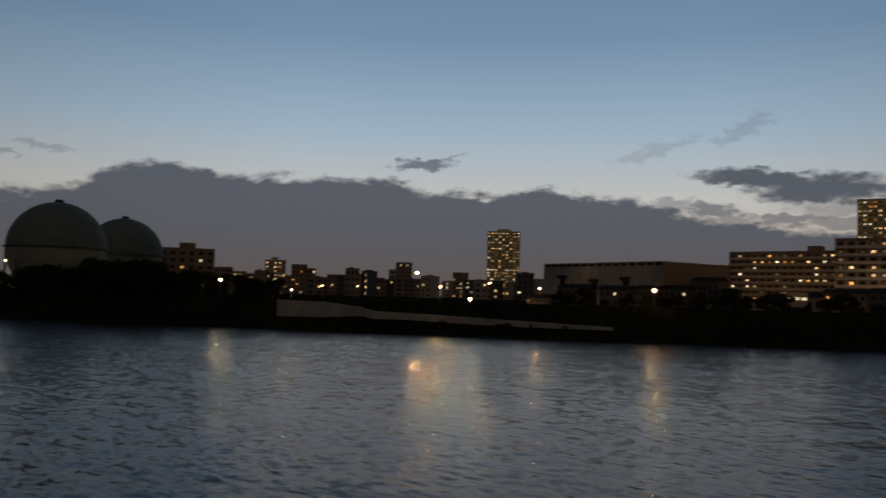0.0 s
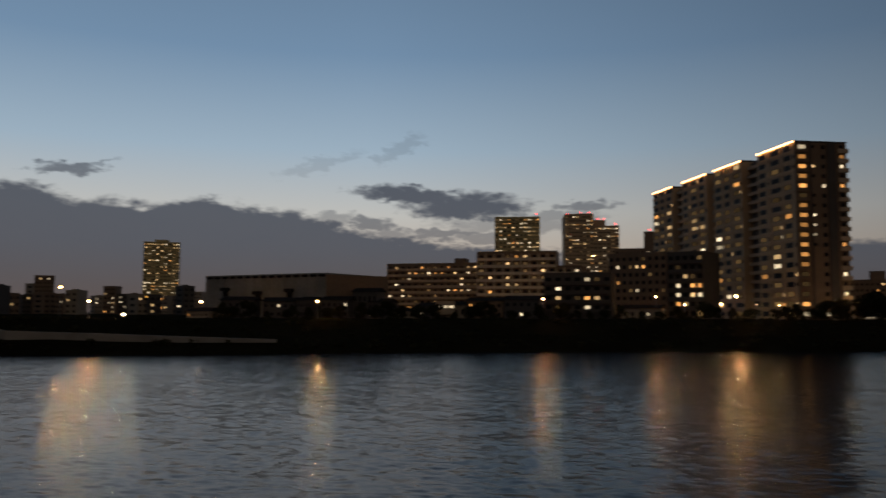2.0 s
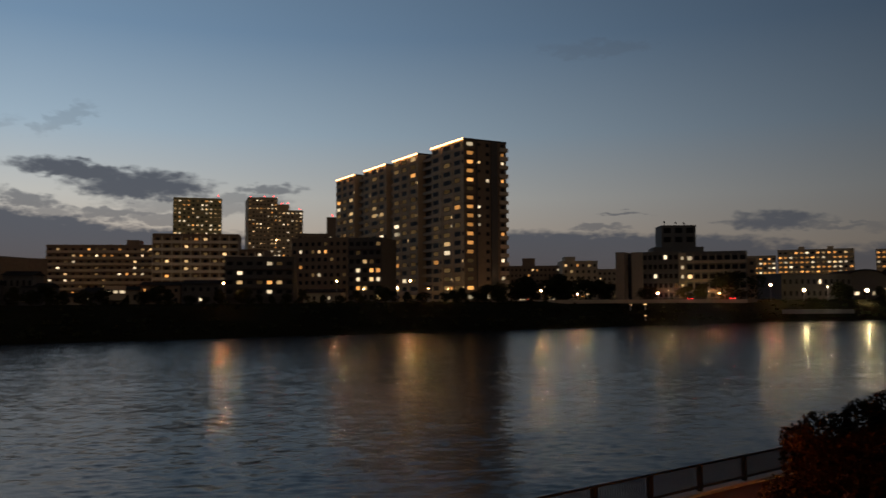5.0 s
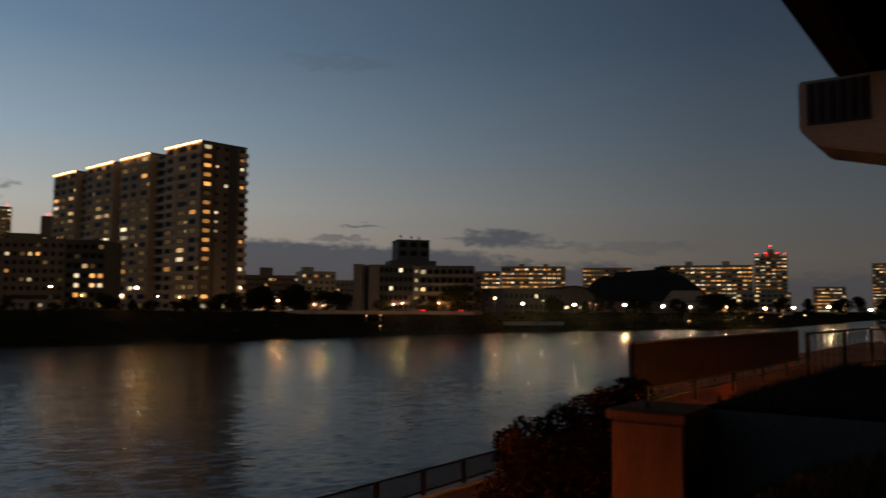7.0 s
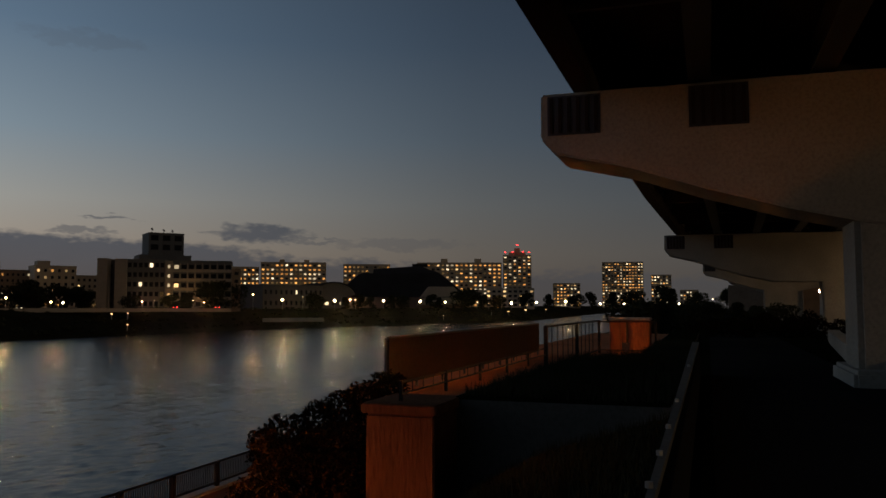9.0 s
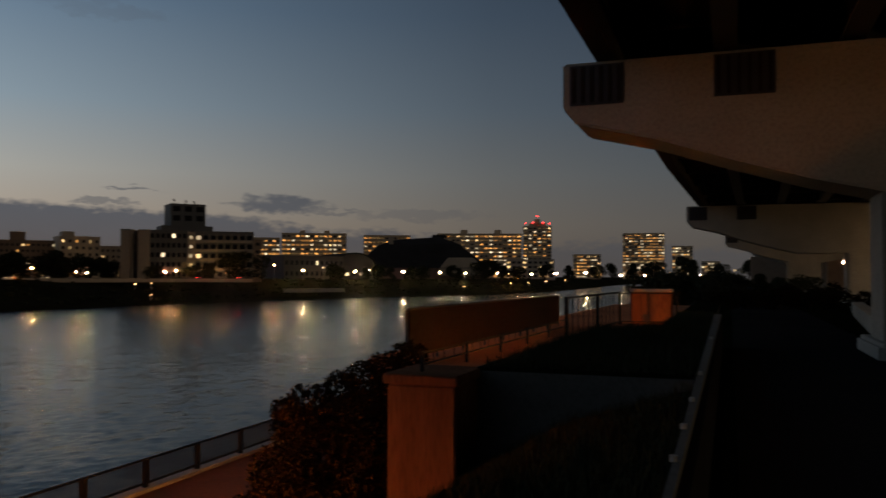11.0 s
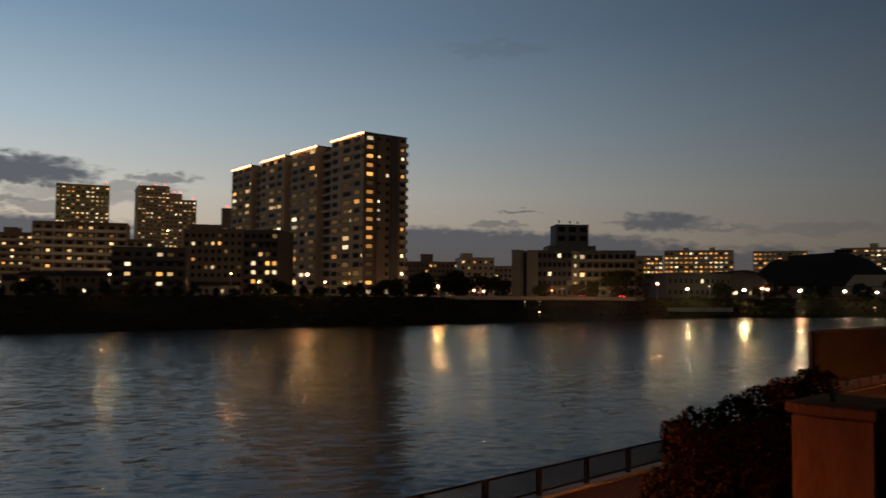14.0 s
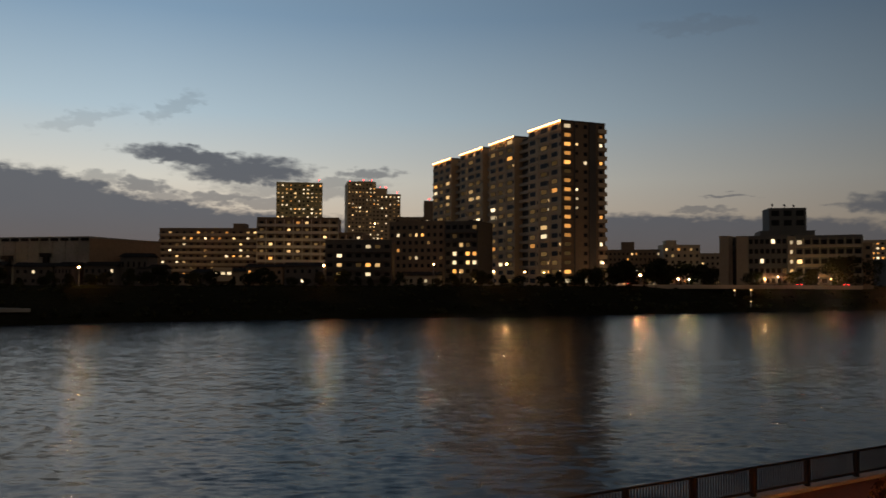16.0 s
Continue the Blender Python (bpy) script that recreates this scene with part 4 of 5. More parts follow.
block("stair_tower", "pale grey windowless stair block", P(59.02, 318), P(59.74, 317), 10, 16.4, 1, 1, "facade_grey", 0, 0, seed=242, category="building", skip=1, parapet=0.5)
block("school_building", "grey school block with dark window rows", P(59.76, 318), P(62.15, 316), 20, 16.3, 5, 7, "facade_slate", 0.0, seed=25, category="building", fill=(0.7, 0.5), parapet=0.6, rooms=((7.9, 14.0, "lit_white"), (4.2, 7.6, "lit_white"), (11.5, 5.0, "lit_dim")))
block("stair_tower", "narrow stairwell with a column of lit windows", P(62.17, 315), P(62.62, 315), 10, 15.9, 5, 1, "facade_grey", 0.0, seed=243, category="building", parapet=0.4, rooms=((1.2, 13.5, "lit_white"), (1.2, 10.4, "lit_white"), (1.2, 7.0, "lit_white"), (1.2, 4.0, "lit_warm")))
block("office_tower", "step below the dark square tower", P(60.5, 330), P(63.8, 333), 16, 18.9, 4, 6, "facade_slate", 0.0, seed=251, category="building", parapet=0.5)
block("office_tower", "dark square tower with a pale cornice", P(61.06, 332), P(63.31, 335), 12, 27.6, 8, 3, "facade_slate", 0.0, seed=252, category="building", parapet=0.6, fill=(0.66, 0.6), skip=6)
block("school_building", "long brown school wing with open galleries", P(62.64, 316), P(66.5, 315), 20, 15.7, 5, 8, "facade_slate", 0.02, seed=26, balcony=1.2, fins=True, slab="facade_grey", fill=(0.7, 0.5), category="building", white=0.9, orange=0, roof=[(0.5, 0.58, 1.0)], rooms=((1.5, 7.4, "lit_warm"),))
block("school_building", "brown end of the school wing", P(66.5, 318), P(67.1, 322), 16, 13.6, 5, 1, "facade_brown", 0.0, seed=261, category="building", parapet=0.4)
block("apartment_block", "far brown flats with rows of lit rooms", P(66.4, 560), P(68.3, 560), 14, 25, 9, 7, "facade_tan", 0.6, seed=27, fill=(0.6, 0.46), dim=0.2, orange=0.6)
block("apartment_block", "far long slab of flats with warm lit rooms", P(68.4, 610), P(72.9, 610), 14, 31, 10, 14, "facade_tan", 0.66, seed=28, fill=(0.6, 0.46), dim=0.2, orange=0.6, roof=[(0.28, 0.36, 3), (0.66, 0.74, 3)])
block("apartment_block", "far slab of flats behind the hall", P(74.1, 640), P(77.4, 640), 14, 31.5, 10, 11, "facade_tan", 0.6, seed=29, fill=(0.6, 0.46), dim=0.2, orange=0.6)
block("apartment_block", "long far slab of flats with stair heads", P(79.3, 640), P(85.3, 640), 14, 33, 11, 18, "facade_tan", 0.6, seed=30, fill=(0.6, 0.46), dim=0.2, orange=0.5, roof=[(0.28, 0.36, 4), (0.68, 0.76, 4)])
block("high_rise", "far tower with red lights on its pointed top", P(85.4, 800), P(87.4, 800), 26, 49, 15, 6, "facade_tan", 0.5, seed=31, fill=(0.6, 0.46), dim=0.2, orange=0.5, roof=[(0.2, 0.8, 4), (0.4, 0.6, 8)])
block("apartment_block", "stepped far flats with many lit rooms", P(88.9, 800), P(90.8, 800), 18, 21, 7, 8, "facade_tan", 0.6, seed=32, fill=(0.6, 0.46), dim=0.2, orange=0.5)
block("apartment_block", "broad far tower block full of lit flats", P(92.3, 850), P(95.1, 850), 18, 44, 15, 14, "facade_tan", 0.62, seed=33, fill=(0.6, 0.46), dim=0.2, orange=0.55)
block("apartment_block", "narrow far block of lit flats", P(95.6, 850), P(96.95, 850), 18, 30.5, 10, 7, "facade_tan", 0.6, seed=34, fill=(0.6, 0.46), dim=0.2, orange=0.5)
block("apartment_block", "small far block of flats", P(97.5, 850), P(98.7, 850), 18, 15, 5, 6, "facade_tan", 0.5, seed=35, fill=(0.6, 0.46), dim=0.2)
block("office_building", "low pale building among far lamps", P(84.2, 560), P(87.6, 560), 18, 11, 4, 9, "facade_pale", 0.3, seed=36, fill=(0.6, 0.5), category="building")


# the big apartment tower: four bays joined by sunk joints, with a lit crown
def big_tower():
    near, far, right = P(47.39, 258), P(38.29, 354.5), P(50.47, 266.5)
    length = (near - far).length
    depth = (right - near).length
    top, floors = 51.0, 18
    th = thing("apartment_tower", "eighteen-storey brown apartment tower with a lit crown", "apartment tower", (far.x, far.y, 0), math.degrees(math.atan2(near.y - far.y, near.x - far.x)))
    rng = random.Random(40)
    fh = (top - GROUND) / floors
    joints = [(0.0, 0.185), (0.27, 0.467), (0.52, 0.707), (0.80, 1.0)]
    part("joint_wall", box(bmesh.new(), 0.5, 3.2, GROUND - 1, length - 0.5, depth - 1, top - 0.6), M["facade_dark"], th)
    for k, (s0, s1) in enumerate(joints):
        x0, x1 = s0 * length, s1 * length
        part("wall", box(bmesh.new(), x0, 0, GROUND - 1, x1 - (0.3 if k == 3 else 0.0), depth, top), M["facade_tan"], th)
        part("parapet", box(bmesh.new(), x0 - 0.15, -0.15, top, x1 + 0.15, depth + 0.1, top + 0.5, 0.05), M["facade_dark"], th)
        part("crown_light", box(bmesh.new(), x0 + 0.2, -0.42, top + 0.05, x1 - 0.2, -0.16, top + 0.42), M["crown"], th, "warm strip light along the eave")
        n = 3
        bw = (x1 - x0) / n
        for f in range(floors):
            z = GROUND + f * fh
            for i in range(n):
                kind = pick(rng, 0.05 if f > 12 else 0.2, 0.25, 0.15, 0.12 if f > 12 else 0.4)
                window(th, x0 + (i + 0.16) * bw, -0.004, z + 0.8, bw * (0.52 if (i + k) % 2 else 0.62), 1.55, kind)
                if rng.random() < 0.45:
                    window(th, x0 + (i + 0.82) * bw, -0.004, z + 1.0, bw * 0.12, 1.1, pick(rng, 0.2, 0.3, 0.3, 0.2))
        for i in range(1, n):
            part("pier", box(bmesh.new(), x0 + i * bw - 0.15, -0.3, GROUND - 1, x0 + i * bw + 0.15, 0.0, top - 0.2), M["facade_tan"], th)
        for f in range(1, floors):
            z = GROUND + f * fh
            part("band", box(bmesh.new(), x0 + 0.05, -0.28, z - 0.1, x1 - 0.05, -0.01, z + 0.42), M["facade_tan"], th)
    # balconies in the sunk joints, and the lit stair
    for k, (s0, s1) in enumerate(((0.185, 0.27), (0.467, 0.52), (0.707, 0.80))):
        for f in range(floors):
            z = GROUND + f * fh
            part("joint_balcony", box(bmesh.new(), s0 * length, 1.9, z - 0.1, s1 * length, 3.2, z + 0.95), M["slab"], th)
            if k == 1 and f < 15:
                window(th, (s0 + s1) / 2 * length, 1.896, z + 1.1, 1.1, 1.3, pick(rng, 0.6, 0.2, 0.4))
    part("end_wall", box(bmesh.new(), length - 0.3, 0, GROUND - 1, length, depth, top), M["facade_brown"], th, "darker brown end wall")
    # end wall with lit corner rooms and a ladder of balconies
    for f in range(floors):
        z = GROUND + f * fh
        kind = pick(rng, 0.66, 0.8, 0.08, 0.15)
        window(th, length + 0.004, 0.9, z + 0.9, 2.6, 1.35, kind, 90)
        if f > 6 and rng.random() < 0.7:
            window(th, length + 0.004, 5.2, z + 1.2, 1.0, 0.9, pick(rng, 0.5, 0.3, 0.5), 90)
        window(th, length + 0.004, 8.3, z + 1.0, 1.3, 1.2, pick(rng, 0.25, 0.3, 0.4), 90)
        window(th, length + 0.004, 14.2, z + 0.8, 1.3, 1.6, pick(rng, 0.3, 0.5, 0.4), 90)
        part("balcony", box(box(bmesh.new(), length, 13.4, z - 0.1, length + 0.7, depth + 0.35, z + 0.08), length + 0.6, 13.4, z + 0.08, length + 0.7, depth + 0.35, z + 1.2), M["slab"], th)
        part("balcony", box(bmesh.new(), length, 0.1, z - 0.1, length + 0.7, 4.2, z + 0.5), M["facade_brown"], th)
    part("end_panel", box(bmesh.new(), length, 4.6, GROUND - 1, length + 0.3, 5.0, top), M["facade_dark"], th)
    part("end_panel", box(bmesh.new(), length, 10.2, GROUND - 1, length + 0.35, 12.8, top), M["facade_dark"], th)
    part("roof_house", box(bmesh.new(), length * 0.86, 5, top, length * 0.93, 12, top + 1.3, 0.1), M["facade_dark"], th)


big_tower()


# ---- lamps, trees and small things across the river ----
SHORE = ((-40, 290), (-28, 241), (-20, 214), (-11, 201), (0, 185), (12.6, 179), (19, 186), (35, 194), (50, 220), (61, 268), (72.6, 333), (88, 431), (100, 640))


def crest(bearing, d):
    """The distance, moved back on to the far crest where it would stand in the river."""
    return max(d, float(np.interp(bearing, [p_[0] for p_ in SHORE], [p_[1] for p_ in SHORE])) + 22)


def street_lamp(bearing, elev, d, kind="lamp_warm", r=0.3, base=GROUND, arm=0.0):
    if kind != "lamp_small":
        d = crest(bearing, d)
    q = place(bearing, d)
    z = d * math.tan(radians(elev))
    colour = {"lamp_white": "white", "lamp_warm": "yellow", "fill_low": "yellow", "fill_yard": "yellow", "lamp_small": "orange"}[kind]
    th = thing("street_lamp", f"street lamp with a bright {colour} globe", "street lamp", (q.x, q.y, base), -bearing, f"{colour} street lamps")
    h = max(0.6, z - base)
    part("pole", cyl(bmesh.new(), (0, 0, -0.4), (0, 0, h), 0.11, 0.07), M["pole"], th)
    if arm:
        part("arm", cyl(bmesh.new(), (0, 0, h), (arm, 0, h + 0.15), 0.05, 0.04, 6), M["pole"], th)
    r = r * 1.3 if kind in ("lamp_warm", "lamp_white") else r * 0.6
    if kind in ("lamp_warm", "lamp_white"):
        # the big ball imitates the bloom; only the bulb lights the surroundings
        globe = part("globe", ball(bmesh.new(), (arm, 0, h + 0.15), r, 2), M["halo_warm" if kind == "lamp_warm" else "halo_white"], th, "glowing ball that stands in for the lamp's halo")
        part("bulb", ball(bmesh.new(), (arm, -r * 0.85, h + 0.12), r * 0.42, 1), M[kind], globe, "dazzling lamp core")
    else:
        part("globe", ball(bmesh.new(), (arm, 0, h + 0.15), r, 1), M[kind], th, "glowing globe")
    part("cap", cyl(bmesh.new(), (arm, 0, h + 0.15 + r * 0.9), (arm, 0, h + 0.25 + r), r * 0.7, r * 0.3, 8), M["pole"], th)


W, Y = "lamp_white", "lamp_warm"
LAMPS = [(-28.45, 1.45, 300, W, 0.2), (-15.36, 0.68, 235, W, 0.3), (-1.80, 1.56, 330, Y, 0.55), (-0.09, 0.65, 215, Y, 0.3), (2.02, -0.2, 212, W, 0.34), (3.43, 0.98, 300, Y, 0.25), (6.9, 0.68, 235, Y, 0.26), (-11.18, 0.57, 260, W, 0.2), (-10.57, 0.1, 230, W, 0.22),
         (14.75, 0.74, 204, Y, 0.27), (30.63, 0.99, 208, Y, 0.26), (38.36, 1.13, 232, Y, 0.24), (43.54, 1.15, 232, Y, 0.36), (50.19, 1.26, 262, W, 0.13), (52.77, 0.40, 262, Y, 0.3), (55.29, 0.14, 270, Y, 0.18), (55.99, 0.12, 262, W, 0.2), (60.77, 0.18, 290, Y, 0.19), (64.71, 0.15, 300, Y, 0.16), (34.16, 3.99, 300, "lamp_small", 0.6),
         (67.94, 0.70, 318, Y, 0.34), (69.93, 0.34, 311, W, 0.55), (71.33, 0.54, 314, W, 0.22), (73.54, 0.29, 320, W, 0.6), (76.95, 0.29, 332, W, 0.5), (79.54, 0.24, 342, W, 0.55), (81.33, 0.20, 348, W, 0.52), (75.0, 0.35, 330, Y, 0.22), (74.6, 0.4, 328, W, 0.2), (86.01, 0.14, 430, W, 0.6), (87.72, 0.18, 450, W, 0.55), (89.79, 0.25, 480, W, 0.75), (92.18, 0.09, 500, W, 0.6), (93.79, 0.08, 520, W, 0.55), (95.55, 0.23, 540, Y, 0.6), (97.44, 0.11, 560, W, 0.6), (97.94, 0.07, 560, W, 0.55), (99.61, 0.43, 560, W, 0.45), (83.6, 0.2, 410, W, 0.3), (84.4, 0.15, 415, Y, 0.28), (85.04, -0.15, 420, Y, 0.5), (90.8, 0.1, 490, Y, 0.4), (94.6, 0.15, 530, Y, 0.5)]
for lp in LAMPS:
    street_lamp(*lp)
# added fill lamps, mostly hidden, that lift the far facades like city glow
for b_, d_, z_ in ((40.2, 246, 2.5), (41.6, 244, 2.2), (42.6, 245, 2.8), (44.8, 244, 2.6), (46.2, 245, 2.4), (9.4, 238, 0.4), (16.6, 236, 7.0), (22.4, 300, 3.2), (24.2, 310, 3.4), (26.6, 320, 3.2), (28.6, 322, 3.4), (36.9, 246, 2.4), (52.0, 360, 3.0), (57.0, 360, 3.0), (-20.2, 300, 4.0), (-23.2, 300, 4.0), (-6.0, 300, 2.6), (-8.4, 290, 2.4)):
    street_lamp(b_, math.degrees(math.atan(z_ / d_)), d_, "fill_low", 0.2)
# more added fill, tucked behind the sheds to warm the flats' fronts
for b_, d_, z_ in ((20.6, 352, 3.0), (23.2, 350, 3.0), (25.4, 345, 3.0), (27.2, 316, 2.4), (29.0, 314, 2.4), (31.0, 312, 2.4), (53.2, 395, 3.0), (56.0, 395, 3.0), (61.5, 297, 1.5), (64.0, 300, 1.5)):
    street_lamp(b_, math.degrees(math.atan(z_ / d_)), d_, "fill_yard", 0.2 if d_ > 290 else 0.12)
for b_, e_, d_ in ((58.9, -0.62, 262), (59.9, -0.58, 264), (59.9, -1.35, 262), (85.8, -0.45, 425), (84.6, -0.5, 425), (87.0, -0.35, 440), (88.4, -0.3, 450), (81.2, -0.75, 372)):
    street_lamp(b_, e_, d_, "lamp_small", 0.26 if d_ < 300 else 0.32, d_ * math.tan(radians(e_)) - 1.2)


def red_light(bearing, elev, d, r=0.5, drop=3.0):
    q = place(bearing, d)
    z = d * math.tan(radians(elev))
    th = thing("beacon_lamp", "red aircraft warning lamp on a roof mast", "warning lamp", (q.x, q.y, z), 0, "red roof beacons")
    part("stem", cyl(bmesh.new(), (0, 0, -drop), (0, 0, 0), 0.1), M["steel"], th)
    part("globe", ball(bmesh.new(), (0, 0, 0.2), r, 1), M["lamp_red"], th, "glowing red globe")


for b_, d_, roof_z, h_ in ((33.3, 632, 77.2, 0.9), (33.9, 632, 77.2, 0.9), (32.35, 630, 75.9, 1.0), (34.1, 632, 75.9, 0.8), (34.5, 632, 72.0, 0.9), (34.9, 632, 72.0, 0.9), (35.7, 634, 66.9, 2.2), (30.2, 610, 71.9, 3.0), (86.4, 812, 57.0, 3.2), (85.55, 805, 49.9, 2.6), (86.1, 803, 49.9, 3.0), (86.8, 803, 49.9, 3.0), (87.25, 805, 49.9, 2.6), (38.0, 488, 48.0, 1.2)):
    red_light(b_, math.degrees(math.atan((roof_z + h_) / d_)), d_, 0.55 if d_ < 700 else 0.8, h_ + 0.15)


# trees: three kinds, then copies
def tree(seed, h, wide):
    r = random.Random(seed)
    th = thing("tree", "dark leafy tree on the far bank", "tree", (0, 0, -500), 0, "trees across the river")
    part("trunk", cyl(bmesh.new(), (0, 0, -0.6), (0, 0, h * 0.55), 0.045 * h, 0.02 * h), M["bark"], th)
    cs, rs = [], []
    for k in range(13):
        a, e = r.uniform(0, 6.28), r.uniform(0.16, 0.86)
        reach = wide * r.uniform(0.15, 0.62) * (1.15 - e * 0.7)
        c = (reach * math.cos(a), reach * math.sin(a), h * e)
        part("limb", cyl(bmesh.new(), (0, 0, h * (e - 0.22)), c, 0.014 * h, 0.006 * h, 5), M["bark"], th)
        cs.append(c)
        rs.append(wide * r.uniform(0.2, 0.34))
    cs.append((0, 0, h * 0.8))
    rs.append(wide * 0.3)
    v, f = leaf_cloud(cs, rs, 2200, 0.05 * h, 0.8)
    leaf_part("crown", v, f, M["leaf"], th)
    return th


KINDS = [tree(11, 6.0, 5.5), tree(12, 6.0, 4.2), tree(13, 6.0, 6.8)]
r = random.Random(9)
spots = []
for k in range(34):  # grove before the gas holders
    b_ = -30 + k * 0.56
    top_e = 1.0 + 0.75 * math.exp(-((b_ + 21.6) / 2.2) ** 2) + 0.2 * math.sin(b_ * 2.1) - (0.09 * (b_ + 16) if b_ > -16 else 0) - (0.5 if b_ < -27.5 else 0)
    d_ = r.uniform(232, 246)
    spots.append((b_, d_, d_ * math.tan(radians(top_e)) + 2.0))
for k in range(40):
    b_ = 8 + k * 1.08
    d_ = 205 + max(0, b_ - 30) * 1.2 + r.uniform(-2, 4)
    spots.append((b_ + r.uniform(-0.4, 0.4), d_, r.uniform(1.6, 4.4)))
for b_, d_, h_ in ((51.0, 330, 8), (51.6, 330, 9.5), (52.2, 335, 8.5), (53.6, 330, 9), (54.0, 330, 10), (54.5, 335, 8.5), (55.4, 340, 9), (56.2, 340, 8), (56.9, 345, 9), (57.5, 345, 7), (65.3, 300, 10), (65.9, 302, 12), (66.4, 304, 9), (62.5, 300, 5), (63.6, 300, 6), (72.0, 322, 6), (72.4, 324, 5), (74.3, 340, 5), (75.2, 342, 6), (76.0, 344, 5), (77.5, 346, 6), (78.3, 350, 5.5), (80.3, 358, 6), (80.9, 360, 5), (82.5, 370, 8), (83.2, 375, 9), (84.0, 400, 7), (85.0, 405, 6), (87.0, 440, 8), (88.6, 450, 8), (90.5, 480, 8), (91.5, 490, 9), (93.0, 505, 10), (94.3, 520, 11), (96.4, 545, 14), (96.9, 548, 13), (98.6, 555, 10), (100.5, 560, 12), (102, 560, 12), (60.0, 300, 5), (48.9, 240, 5), (47.2, 238, 4.5), (49.8, 242, 5.5)):
    spots.append((b_, d_, h_))
for k, (b_, d_, h_) in enumerate(spots):
    h_ = h_ * crest(b_, d_) / d_
    q = place(b_, crest(b_, d_))
    s = h_ / 6.0
    copy_thing(KINDS[k % 3], pose(q.x, q.y, GROUND, 0, 0, r.uniform(0, 360)) @ Matrix.Diagonal((s * r.uniform(0.9, 1.3), s, s, 1)))
for k in KINDS:
    q = place(-34 - KINDS.index(k), 240)
    k.matrix_world = pose(q.x, q.y, GROUND)

for k, (u, v, z, h) in enumerate(((78, 5.6, -4.4, 4.6), (80, 3.4, -3.2, 3.4), (77, 1.4, -2.3, 2.4), (82, -0.8, -1.8, 2.1), (84, -3.0, -1.8, 2.2), (90, 6.4, -4.9, 5.2), (88, 4.5, -3.9, 4.0), (92, 2.0, -2.5, 2.9), (70, -5.5, -1.8, 1.9), (74, -4.2, -1.8, 1.7), (98, 7.4, -5.4, 5.8), (100, 0.0, -1.8, 2.4))):
    q = along(u, v)
    made = copy_thing(KINDS[k % 3], pose(q.x, q.y, z, 0, 0, 40 * k) @ Matrix.Diagonal((h / 6 * 1.2, h / 6 * 1.2, h / 6, 1)))
    tagged(made, "dark leafy tree beside the near path", "tree", "trees beside the path")

# scrub and reeds on the far levee
pts = [p_ for p_ in far_line if -200 < p_.x < 520]
cs, rs = [], []
for i in range(len(pts) - 1):
    d = (pts[i + 1] - pts[i]).normalized()
    nrm = Vector((-d.y, d.x))
    for k in range(9):
        off = r.choice((1.5, 4, 8, 12, 16, 18.5, 19.5))
        p_ = pts[i].lerp(pts[i + 1], r.random()) + nrm * off
        z = -8.0 + off * 0.34
        cs.append((p_.x, p_.y, min(z, -1.6) + 0.1))
        rs.append(r.uniform(0.5, 1.25))
v, f = leaf_cloud(cs, rs, 26000, 0.42, 0.7)
tagged(leaf_part("scrub", v, f, M["leaf"], None), "dark scrub and reeds on the far levee slope", "scrub", kind="stuff")

# pale revetment wall on the far bank
def far_strip(name, pts_, label, mat):
    bm = bmesh.new()
    rows = [(place(b_, d_), zt, zb) for b_, d_, zt, zb in pts_]
    fr = [(bm.verts.new((q.x, q.y, zt)), bm.verts.new((q.x, q.y, zb))) for q, zt, zb in rows]
    bk = [(bm.verts.new((q.x * 1.01, q.y * 1.01, zt)), bm.verts.new((q.x * 1.01, q.y * 1.01, zb))) for q, zt, zb in rows]
    for i in range(len(rows) - 1):
        for a, b_ in ((fr[i], fr[i + 1]), (bk[i + 1], bk[i])):
            bm.faces.new((a[0], b_[0], b_[1], a[1]))
        bm.faces.new((fr[i][0], bk[i][0], bk[i + 1][0], fr[i + 1][0]))
    bm.faces.new((fr[0][0], fr[0][1], bk[0][1], bk[0][0]))
    bmesh.ops.recalc_face_normals(bm, faces=bm.faces)
    return tagged(part(name, bm, mat, None), label, "wall", kind="structure")


far_strip("wall_revetment", [(-11.5, 206, -2.0, -6.2), (-8, 202, -2.3, -6.4), (-5.6, 200, -3.3, -6.4), (-4.8, 197, -4.1, -6.5), (0, 191, -4.6, -6.3), (6, 185, -5.3, -6.6), (12, 182, -5.9, -6.6)], "pale concrete revetment wall on the far bank", M["concrete"])
far_strip("wall_parapet", [(48.7, 247, -1.0, -2.2), (53, 255, -1.0, -2.2), (58, 268, -1.05, -2.2), (62, 280, -1.1, -2.2), (66.5, 296, -1.2, -2.4)], "pale road parapet on the far levee", M["facade_pale"])
far_strip("wall_landing", [(68.6, 312, -5.0, -6.4), (70.5, 316, -5.0, -6.4), (72.8, 322, -5.0, -6.4)], "pale landing wall at the far water edge", M["concrete"])


